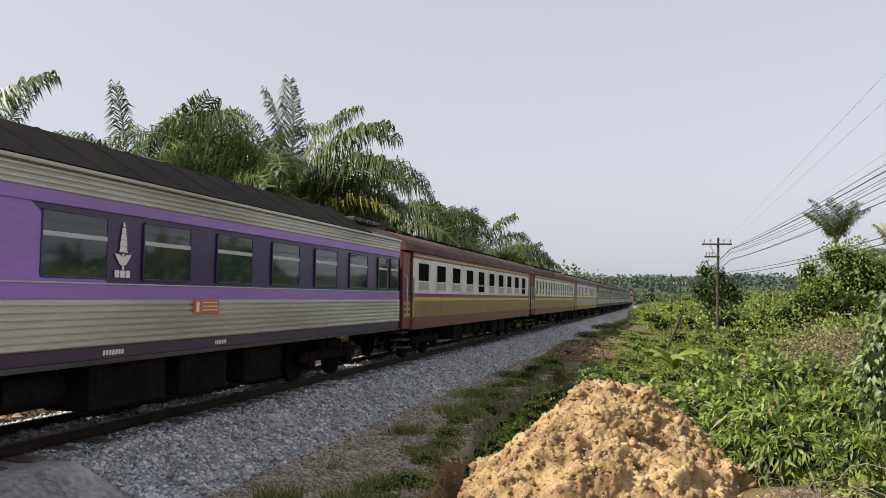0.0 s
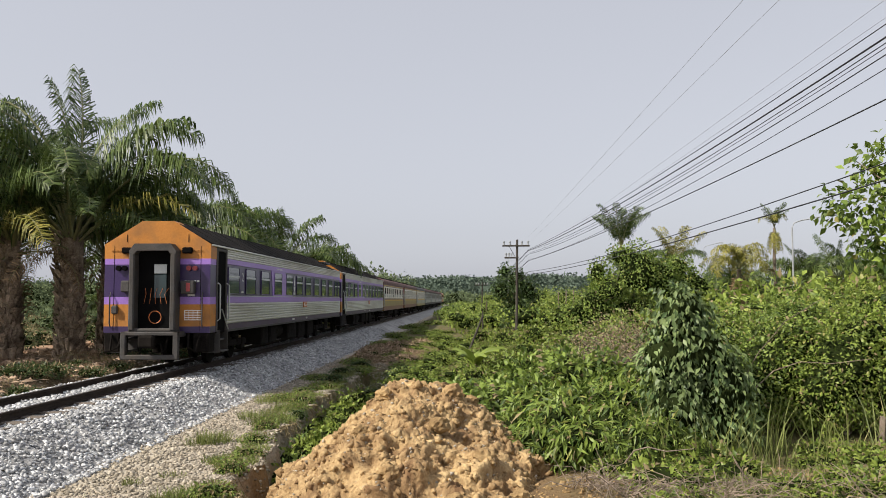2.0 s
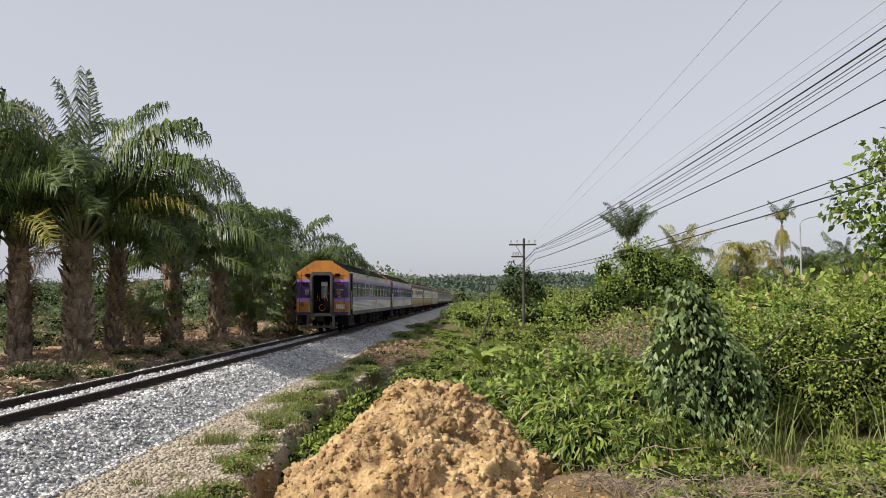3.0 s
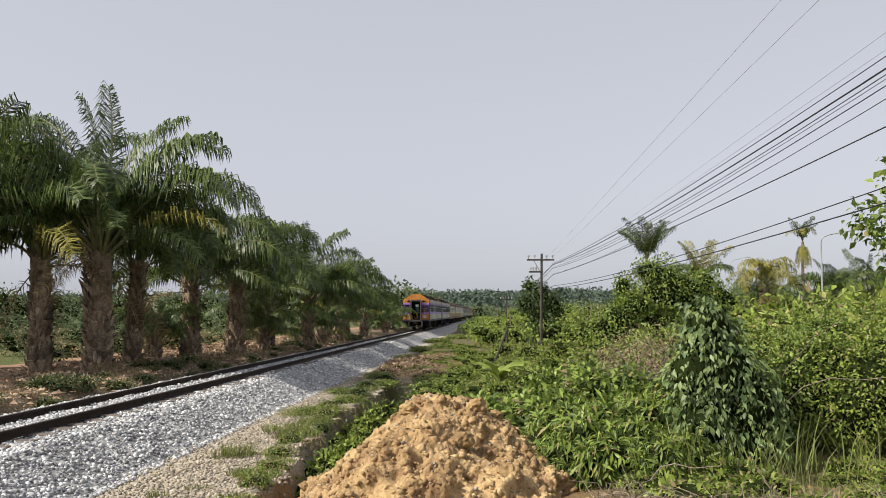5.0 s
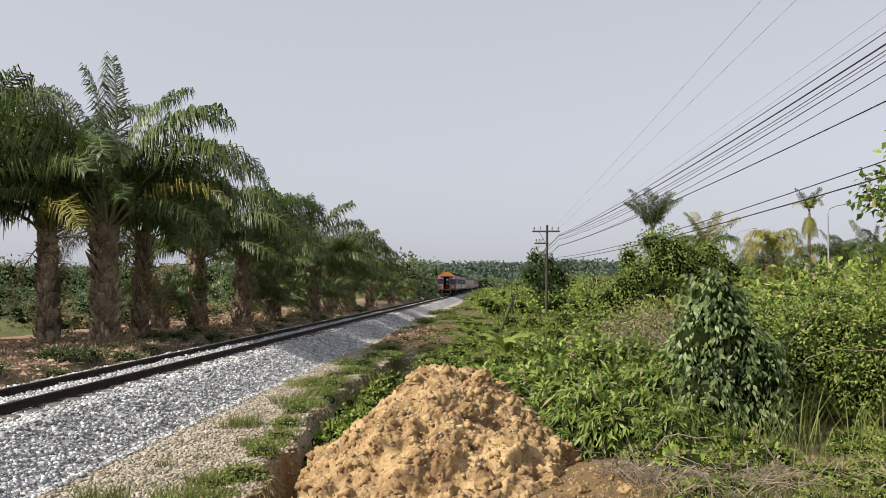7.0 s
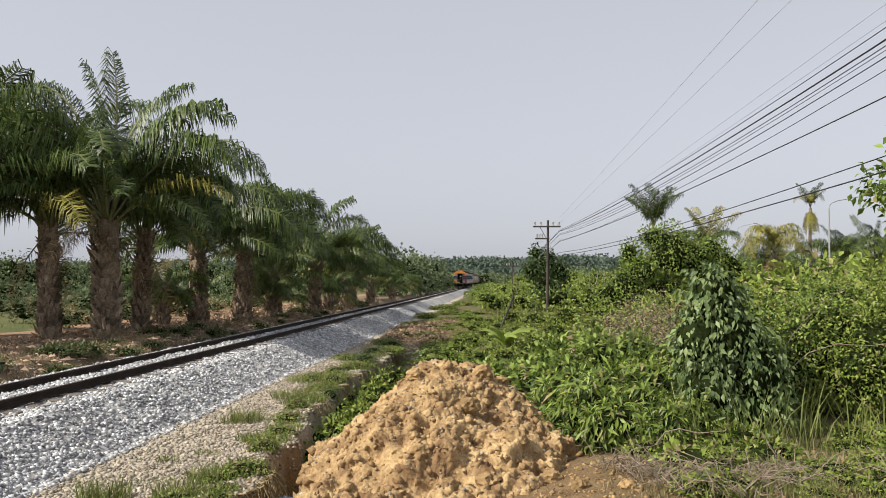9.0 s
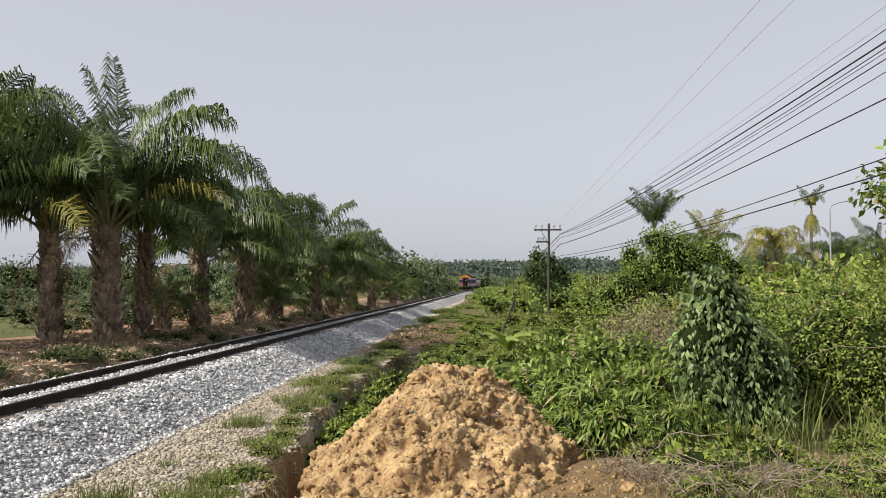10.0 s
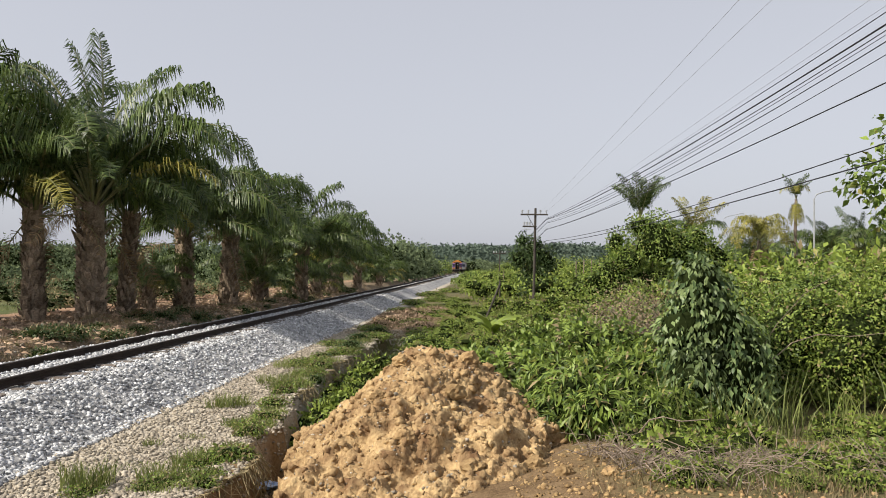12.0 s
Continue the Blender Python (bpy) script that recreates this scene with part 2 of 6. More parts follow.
M_ALU = surface("window_frame_metal", (0.42, 0.44, 0.44), (0.56, 0.57, 0.57), 0.4, 30, 2, 0.02, metal=0.5)
M_RED = surface("red_lens", (0.22, 0.03, 0.035), (0.36, 0.07, 0.07), 0.3, 30, 2, 0)
M_BOARD = surface("orange_route_board", (0.42, 0.12, 0.03), (0.56, 0.19, 0.06), 0.5, 20, 3, 0.02)


def glass_material():
    m, n, l, p = nodes_of("tinted_glass_with_reflection")
    t = noise_node(n, l, 0.9, 2)
    # dark teal: the glass tint with some reflected trees and sky mixed in
    r = ramp(n, [(0.35, (0.013, 0.024, 0.026)), (0.65, (0.028, 0.048, 0.050))])
    l.new(t.outputs[0], r.inputs[0])
    l.new(r.outputs[0], p.inputs["Base Color"])
    p.inputs["Roughness"].default_value = 0.04
    p.inputs["Specular IOR Level"].default_value = 0.6
    p.inputs["IOR"].default_value = 1.55
    return m


M_GLASS = glass_material()


# ---- mesh helpers ----
def mesh_of(name, verts, faces, mats, smooth=False, slots=None):
    """A mesh from arrays: verts (n, 3), faces (m, k) with k corners each."""
    verts, faces = np.asarray(verts, dtype=np.float32), np.asarray(faces, dtype=np.int32)
    me = bpy.data.meshes.new(name)
    k = faces.shape[1]
    me.vertices.add(len(verts))
    me.vertices.foreach_set("co", verts.ravel())
    me.loops.add(faces.size)
    me.loops.foreach_set("vertex_index", faces.ravel())
    me.polygons.add(len(faces))
    me.polygons.foreach_set("loop_start", np.arange(0, faces.size, k, dtype=np.int32))
    if slots is not None:
        me.polygons.foreach_set("material_index", np.asarray(slots, dtype=np.int32))
    if smooth:
        me.polygons.foreach_set("use_smooth", np.ones(len(faces), dtype=bool))
    for m in mats if isinstance(mats, (list, tuple)) else [mats]:
        me.materials.append(m)
    me.update(calc_edges=True)
    return me


def bm_mesh(name, bm, mats, smooth=False):
    me = bpy.data.meshes.new(name)
    bmesh.ops.recalc_face_normals(bm, faces=bm.faces)
    bm.to_mesh(me)
    bm.free()
    for m in mats if isinstance(mats, (list, tuple)) else [mats]:
        me.materials.append(m)
    if smooth:
        for f in me.polygons:
            f.use_smooth = True
    return me


def part(name, bm, material, parent, label="", smooth=False):
    """Links a bmesh, or a ready mesh, as ONE mesh object under a thing or a part."""
    me = bm if isinstance(bm, bpy.types.Mesh) else bm_mesh(name, bm, material, smooth)
    ob = new(name, me)
    ob.parent = parent
    return tagged(ob, label)


def part_each(name, bm, material, parent, label=""):
    """Links every loose piece of a bmesh as a part of its own."""
    left = set(bm.faces)
    bm.verts.index_update()
    while left:
        group, stack = set(), [left.pop()]
        while stack:
            f = stack.pop()
            group.add(f)
            for v in f.verts:
                for o in v.link_faces:
                    if o in left:
                        left.discard(o)
                        stack.append(o)
        one = bmesh.new()
        made = {}
        for f in group:
            for v in f.verts:
                if v not in made:
                    made[v] = one.verts.new(v.co)
            one.faces.new([made[v] for v in f.verts])
        part(name, one, material, parent, label)
    bm.free()


def box(bm, x0, x1, y0, y1, z0, z1, bevel=0.0):
    """A box, with bevelled edges if asked."""
    r = bmesh.ops.create_cube(bm, size=1.0, matrix=Matrix.Translation(((x0 + x1) / 2, (y0 + y1) / 2, (z0 + z1) / 2)) @ Matrix.Diagonal((abs(x1 - x0), abs(y1 - y0), abs(z1 - z0), 1)))
    if bevel:
        es = list({e for v in r["verts"] for e in v.link_edges})
        bmesh.ops.bevel(bm, geom=es, offset=bevel, segments=1, affect="EDGES")
    return bm


def tube(bm, points, radius, sides=6, taper=None):
    """A pipe along points; taper: radius at the end."""
    pts = [Vector(p) for p in points]
    rings = []
    for i, p in enumerate(pts):
        d = (pts[min(i + 1, len(pts) - 1)] - pts[max(i - 1, 0)]).normalized()
        a = d.cross(Vector((0, 0, 1)) if abs(d.z) < 0.9 else Vector((1, 0, 0))).normalized()
        b = d.cross(a)
        r = radius if taper is None else radius + (taper - radius) * i / (len(pts) - 1)
        rings.append([bm.verts.new(p + (a * math.cos(2 * math.pi * k / sides) + b * math.sin(2 * math.pi * k / sides)) * r) for k in range(sides)])
    for r0, r1 in zip(rings, rings[1:]):
        for k in range(sides):
            bm.faces.new((r0[k], r0[(k + 1) % sides], r1[(k + 1) % sides], r1[k]))
    bm.faces.new(rings[0])
    bm.faces.new(rings[-1][::-1])
    return bm


def prism(bm, outline, y0, y1):
    """Extrudes an outline in x, z along y."""
    a = [bm.verts.new((x, y0, z)) for x, z in outline]
    b = [bm.verts.new((x, y1, z)) for x, z in outline]
    n = len(outline)
    for k in range(n):
        bm.faces.new((a[k], a[(k + 1) % n], b[(k + 1) % n], b[k]))
    bm.faces.new(a)
    bm.faces.new(b[::-1])
    return bm


def disc(bm, centre, radius, axis, depth, sides=16):
    """A short cylinder round an axis through centre."""
    q = Vector((0, 0, 1)).rotation_difference(Vector(axis)).to_matrix().to_4x4()
    bmesh.ops.create_cone(bm, cap_ends=True, segments=sides, radius1=radius, radius2=radius, depth=depth, matrix=Matrix.Translation(centre) @ q)
    return bm


def thing(name, x, y, z, label, category, group="", kind=""):
    e = new(name)
    e.empty_display_size = 0.3
    e.matrix_basis = pose(x, y, z)
    return tagged(e, label, category, group, kind)


def fbm(x, y, s, seed=0.0, octaves=3):
    return noise.fractal((x * s, y * s, seed), 1.0, 2.0, octaves, noise_basis="PERLIN_ORIGINAL")


def step(a, b, v):
    t = min(1.0, max(0.0, (v - a) / (b - a)))
    return t * t * (3 - 2 * t)


# ---- ground ----
TRACK_X = -8.0


def ground_z(x, y):
    """Height of the bare ground: bank, track bed, shoulder, trench, rough land."""
    rough = 0.05 * fbm(x, y, 0.8, 3.1) if -40 < x < 40 and -20 < y < 120 else 0.0
    z = -0.12 + rough * 0.8
    z += (-0.68 - z) * step(-11.1, -10.0, x + 0.15 * math.sin(y * 0.7))
    far = step(30, 60, y)
    lip = -2.97 - 0.075 * min(10.0, max(0.0, y - 9.7)) + 0.18 * fbm(0.0, y, 0.9, 7.7) + 0.10 * fbm(0.0, y, 4.0, 1.7) + 0.25 * step(18, 27, y)
    deep = (1 - step(26, 33, y)) * step(2.0, 5.0, y)
    trench = step(lip, lip + 0.14 + 0.08 * fbm(x, y, 3.0, 5.5), x) * (1 - step(lip + 0.95, lip + 1.45, x)) * deep
    if x > lip - 1.2:
        z += 0.05 * step(lip - 0.7, lip - 0.2, x) * deep
    z -= 0.72 * trench
    z += (0.42 + 0.10 * fbm(x, y, 0.35, 9.0)) * step(-1.6, 3.5, x) + 0.25 * step(4.0, 12.0, x)
    z += 0.10 * far * step(-3.0, 1.0, x)
    stand = 1 - step(1.0, 5.5, math.hypot(x - 0.5, y))
    z = z + (0.18 - z) * stand
    if abs(x) > 60 or y > 200:
        z += -0.4 * step(60, 200, abs(x)) * (1 - step(300, 900, abs(x)))
    return z


def build_ground():
    xs = np.concatenate([-np.geomspace(1500, 24, 16), np.arange(-22, -12, 0.5), np.arange(-12, -4.4, 0.2), np.arange(-4.4, -1.4, 0.06), np.arange(-1.4, 8, 0.2), np.arange(8, 24, 0.8), np.geomspace(24, 1500, 16)])
    ys = np.concatenate([-np.geomspace(900, 12, 8), np.arange(-10, 5, 1.0), np.arange(5, 20, 0.12), np.arange(20, 34, 0.25), np.arange(34, 70, 0.6), np.geomspace(70, 2500, 26)])
    nx, ny = len(xs), len(ys)
    verts = [(x, y, ground_z(x, y)) for y in ys for x in xs]
    i = np.arange(nx * ny).reshape(ny, nx)
    faces = np.stack([i[:-1, :-1], i[:-1, 1:], i[1:, 1:], i[1:, :-1]], -1).reshape(-1, 4)
    ob = new("ground", mesh_of("ground", verts, faces, M_GROUND, True))
    tagged(ob, "rough earth with straw, gravel and a dug trench", "ground", kind="structure")


build_ground()


# ---- loose stones and clods, joined ----
def lumps(name, centres, sizes, mat, flat=0.75, rng=None):
    """Many small angular stones in one mesh: distorted boxes, each turned its own way."""
    rng = rng or np.random.default_rng(5)
    n = len(centres)
    cube = np.array([[-1, -1, -1], [1, -1, -1], [1, 1, -1], [-1, 1, -1], [-1, -1, 1], [1, -1, 1], [1, 1, 1], [-1, 1, 1]], float)
    v = cube[None] * rng.uniform(0.25, 1.15, (n, 8, 3))
    q = rng.normal(size=(n, 4))
    q /= np.linalg.norm(q, axis=1)[:, None]
    a, b, c, d = q.T
    rot = np.stack([1 - 2 * (c * c + d * d), 2 * (b * c - a * d), 2 * (b * d + a * c), 2 * (b * c + a * d), 1 - 2 * (b * b + d * d), 2 * (c * d - a * b), 2 * (b * d - a * c), 2 * (c * d + a * b), 1 - 2 * (b * b + c * c)], 1).reshape(n, 3, 3)
    v = np.einsum("nij,nkj->nki", rot, v) * np.asarray(sizes)[:, None, None]
    v[:, :, 2] *= flat
    v += np.asarray(centres)[:, None, :]
    f = np.array([[0, 3, 2, 1], [4, 5, 6, 7], [0, 1, 5, 4], [1, 2, 6, 5], [2, 3, 7, 6], [3, 0, 4, 7]])
    faces = (f[None] + 8 * np.arange(n)[:, None, None]).reshape(-1, 4)
    return mesh_of(name, v.reshape(-1, 3), faces, mat)


def ballast_z(x, y):
    """Top of the ballast across the line."""
    d = abs(x - TRACK_X)
    top = -0.135 if d < 0.45 else -0.175
    z = top if d < 1.35 else top - (d - 1.35) * 0.45
    return z + 0.03 * fbm(x, y, 1.6, 2.0, 2)


def build_ballast():
    xs = np.concatenate([np.arange(-10.7, -9.3, 0.35), np.arange(-9.3, -5.2, 0.14)])
    ys = np.concatenate([np.arange(-60, 6, 3.0), np.arange(6, 40, 0.3), np.geomspace(40, 900, 60)])
    nx, ny = len(xs), len(ys)
    verts = [(x, y, ballast_z(x, y) + (0.02 * random.random())) for y in ys for x in xs]
    i = np.arange(nx * ny).reshape(ny, nx)
    faces = np.stack([i[:-1, :-1], i[:-1, 1:], i[1:, 1:], i[1:, :-1]], -1).reshape(-1, 4)
    bed = new("ballast_bed", mesh_of("ballast_bed", verts, faces, M_BALLAST, True))
    tagged(bed, "sloping bed of grey crushed stone under the track", "ballast", kind="structure")
    rng = np.random.default_rng(3)
    n = 46000
    y = 8.5 + 52 * rng.random(n) ** 2.0
    x = rng.uniform(-9.9, -5.35, n)
    near_rail = (np.abs(np.abs(x - TRACK_X) - 0.535) < 0.11)
    x, y = x[~near_rail], y[~near_rail]
    c = [(a, b, max(ballast_z(a, b), ground_z(a, b)) + 0.012) for a, b in zip(x, y)]
    s = 0.016 + 0.030 * rng.random(len(c)) ** 1.5
    ob = new("crushed_stone", lumps("crushed_stone", c, s, M_STONE, rng=rng))
    tagged(ob, "angular grey and white stones of the track ballast", "ballast stones", kind="stuff")
    n = 20000
    y = 8.0 + 26 * rng.random(n) ** 1.6
    x = -5.7 + 2.85 * rng.random(n) ** 0.8 + 0.2 * rng.normal(size=n)
    c = [(a, b, ground_z(a, b) + 0.006) for a, b in zip(x, y)]
    ob = new("pale_gravel", lumps("pale_gravel", c, rng.uniform(0.012, 0.034, n), M_PEBBLE, rng=rng))
    tagged(ob, "pale tan gravel spread beside the ballast", "gravel", kind="stuff")


build_ballast()


def bank_litter():
    """Dry leaf litter, bits of frond and stones on the bank below the palms."""
    rng = np.random.default_rng(44)
    n = 15000
    y = 11 + 60 * rng.random(n) ** 1.5
    x = rng.uniform(-16.0, -9.9, n)
    z = np.array([ground_z(a, b) for a, b in zip(x, y)]) + 0.01
    a = rng.uniform(0, math.tau, n)
    ln, w = 0.08 + 0.34 * rng.random(n) ** 2, 0.012 + 0.022 * rng.random(n)
    dx, dy = np.cos(a), np.sin(a)
    lift = rng.uniform(0.0, 0.10, n)
    v = np.stack([np.stack([x - dy * w, y + dx * w, z], 1), np.stack([x + dy * w, y - dx * w, z], 1), np.stack([x + dx * ln * 0.5, y + dy * ln * 0.5, z + lift], 1), np.stack([x + dx * ln, y + dy * ln, z + 0.01], 1)], 1)
    f = (np.array([[0, 1, 2], [1, 3, 2]])[None] + 4 * np.arange(n)[:, None, None]).reshape(-1, 3)
    tagged(new("leaf_litter", mesh_of("leaf_litter", v.reshape(-1, 3), f, M_DEAD_WEED)), "dry grey-brown leaf litter below the palms", "leaf litter", kind="stuff")
    n = 5000
    y = 11 + 50 * rng.random(n) ** 1.5
    x = rng.uniform(-12.6, -9.8, n)
    c = [(p, q, ground_z(p, q) + 0.005) for p, q in zip(x, y)]
    tagged(new("scattered_stones", lumps("scattered_stones", c, 0.012 + 0.035 * rng.random(n) ** 2, M_PEBBLE, rng=rng)), "scattered pale stones on the dusty bank", "stones", kind="stuff")


bank_litter()


def build_track():
    track = thing("railway_track", 0, 0, 0, "single metre-gauge track on half-buried sleepers", "railway track", kind="structure")
    outline = [(-0.036, 0), (0.036, 0), (0.036, -0.03), (0.012, -0.045), (0.012, -0.115), (0.062, -0.128), (0.062, -0.14), (-0.062, -0.14), (-0.062, -0.128), (-0.012, -0.115), (-0.012, -0.045), (-0.036, -0.03)]
    for side in (-1, 1):
        bm = bmesh.new()
        x = TRACK_X + side * 0.535
        prism(bm, [(x + a, b) for a, b in outline], -80, 900)
        rail = part("rail", bm, M_RAIL, track, "dark rusty steel rail")
        bm = bmesh.new()
        box(bm, x - 0.03, x + 0.03, -80, 900, 0.0, 0.003)
        part("rail_head", bm, M_RAILTOP, rail, "worn running surface")
    bm = bmesh.new()
    box(bm, -1.0, 1.0, -0.11, 0.11, -0.30, -0.135, 0.015)
    me = bm_mesh("sleeper", bm, M_SLEEPER)
    for k in range(230):
        s = new("sleeper", me)
        s.parent = track
        s.matrix_basis = pose(TRACK_X + 0.03 * math.sin(k * 2.3), 4 + 0.62 * k, 0.006 * math.sin(k * 1.7), 0, 0, 0.6 * math.sin(k * 3.1))


build_track()


# ---- the train ----
CAR = 22.1
PITCH = 22.5


def half_width(z):
    """Half the width of the purple coach's end at height z: upright sides, then a flat-topped roof."""
    if z <= 3.24:
        return 1.38
    return 1.38 + (0.40 - 1.38) * (z - 3.24) / (3.85 - 3.24)


def end_band(bm, z0, z1, y0, y1, inset=0.0):
    levels = [z0] + ([3.24] if z0 < 3.24 < z1 else []) + [z1]
    right = [(half_width(z) - inset, z) for z in levels]
    prism(bm, right + [(-x, z) for x, z in reversed(right)], y0, y1)
    return bm


def ribbed(bm, side, z0, z1, y0, y1, pitch=0.062, x=1.38, depth=0.022):
    """Horizontal corrugation on a coach side."""
    n = max(1, round((z1 - z0) / pitch))
    pts = []
    for k in range(n):
        a, h = z0 + (z1 - z0) * k / n, (z1 - z0) / n
        pts += [(x + 0.004, a), (x + depth, a + h * 0.25), (x + depth, a + h * 0.62), (x + 0.004, a + h * 0.88)]
    outline = [(x - 0.02, z0)] + pts + [(x + 0.004, z1), (x - 0.02, z1)]
    prism(bm, [(side * a, b) for a, b in outline], y0, y1)
    return bm


def rounded_frame(bm, side, x, y0, y1, z0, z1, w=0.022, d=0.026):
    """A window frame of four bars and cut corners."""
    xa, xb = side * x, side * (x + d)
    box(bm, xa, xb, y0 + 0.02, y1 - 0.02, z0, z0 + w, 0.006)
    box(bm, xa, xb, y0 + 0.02, y1 - 0.02, z1 - w, z1, 0.006)
    box(bm, xa, xb, y0, y0 + w, z0 + 0.02, z1 - 0.02, 0.006)
    box(bm, xa, xb, y1 - w, y1, z0 + 0.02, z1 - 0.02, 0.006)
    return bm


def bogie(car, y):
    b = bmesh.new()
    for s in (-1, 1):
        box(b, s * 0.86, s * 0.98, y - 1.5, y + 1.5, 0.42, 0.62, 0.03)
        for k in (-1, 1):
            box(b, s * 0.80, s * 1.02, y + k * 1.05 - 0.16, y + k * 1.05 + 0.16, 0.28, 0.62, 0.04)
            disc(b, (s * 0.92, y + k * 0.45, 0.68), 0.10, (0, 0, 1), 0.3, 10)
        box(b, s * 0.5, s * 1.06, y - 0.3, y + 0.3, 0.7, 0.84, 0.03)
    box(b, -0.9, 0.9, y - 0.18, y + 0.18, 0.5, 0.78, 0.03)
    f = part("bogie", b, M_UNDER, car, "grimy black bogie frame")
    for k in (-1, 1):
        for s in (-1, 1):
            w = bmesh.new()
            disc(w, (s * 0.56, y + k * 1.05, 0.43), 0.43, (1, 0, 0), 0.11, 24)
            disc(w, (s * 0.50, y + k * 1.05, 0.45), 0.455, (1, 0, 0), 0.03, 24)
            disc(w, (s * 0.64, y + k * 1.05, 0.43), 0.12, (1, 0, 0), 0.1, 10)
            part("wheel", w, M_UNDER, f)


def underframe(car, seed):
    rng = random.Random(seed)
    b = bmesh.new()
    box(b, -1.2, 1.2, 0.5, CAR - 0.5, 0.92, 1.10, 0.02)
    for s in (-1, 1):
        box(b, s * 1.18, s * 1.28, 0.3, CAR - 0.3, 0.98, 1.1, 0.01)
    part("underframe", b, M_UNDER, car)
    y = 6.2
    while y < 15.6:
        w = rng.uniform(0.7, 1.7)
        for s in (-1, 1):
            b = bmesh.new()
            if rng.random() < 0.3:
                disc(b, (s * 0.85, y + w / 2, 0.66), 0.25, (0, 1, 0), w, 14)
            else:
                box(b, s * 0.5, s * 1.2, y, y + w, rng.uniform(0.28, 0.5), 0.93, 0.03)
                box(b, s * 1.2, s * 1.215, y + 0.08, y + w - 0.08, 0.52, 0.86, 0.004)
            part("equipment_box", b, M_UNDER, car, "dark equipment case under the floor")
        y += w + rng.uniform(0.15, 0.9)
    bogie(car, 3.6)
    bogie(car, CAR - 3.6)


def letters(text, size, mat, parent, name, m, label=""):
    """Flat letters of the built-in face, turned into a mesh."""
    cu = bpy.data.curves.new(name, "FONT")
    cu.body, cu.size, cu.extrude = text, size, 0.002
    cu.align_x, cu.align_y = "CENTER", "CENTER"
    ob = bpy.data.objects.new(name, cu)
    scene.collection.objects.link(ob)
    me = bpy.data.meshes.new_from_object(ob.evaluated_get(bpy.context.evaluated_depsgraph_get()))
    bpy.data.objects.remove(ob)
    me.materials.clear()
    me.materials.append(mat)
    p = new(name, me)
    p.parent = parent
    p.matrix_basis = m
    return tagged(p, label)


def coach_window(car, side, x, y0, y1, z0, z1, split=0.36, frame_mat=None):
    b = rounded_frame(bmesh.new(), side, x - 0.012, y0, y1, z0, z1)
    w = part("window", b, frame_mat or M_VIOLET, car, "sealed window in a violet frame")
    zs = z1 - (z1 - z0) * split
    for a, c in ((z0 + 0.022, zs - 0.03), (zs + 0.03, z1 - 0.022)):
        b = box(bmesh.new(), side * (x - 0.006), side * (x + 0.003), y0 + 0.022, y1 - 0.022, a, c)
        part("pane", b, M_GLASS, w, "tinted glass")
    b = box(bmesh.new(), side * (x - 0.006), side * (x + 0.012), y0 + 0.022, y1 - 0.022, zs - 0.03, zs + 0.03, 0.005)
    part("window_bar", b, M_ALU, w, "bare metal crossbar")


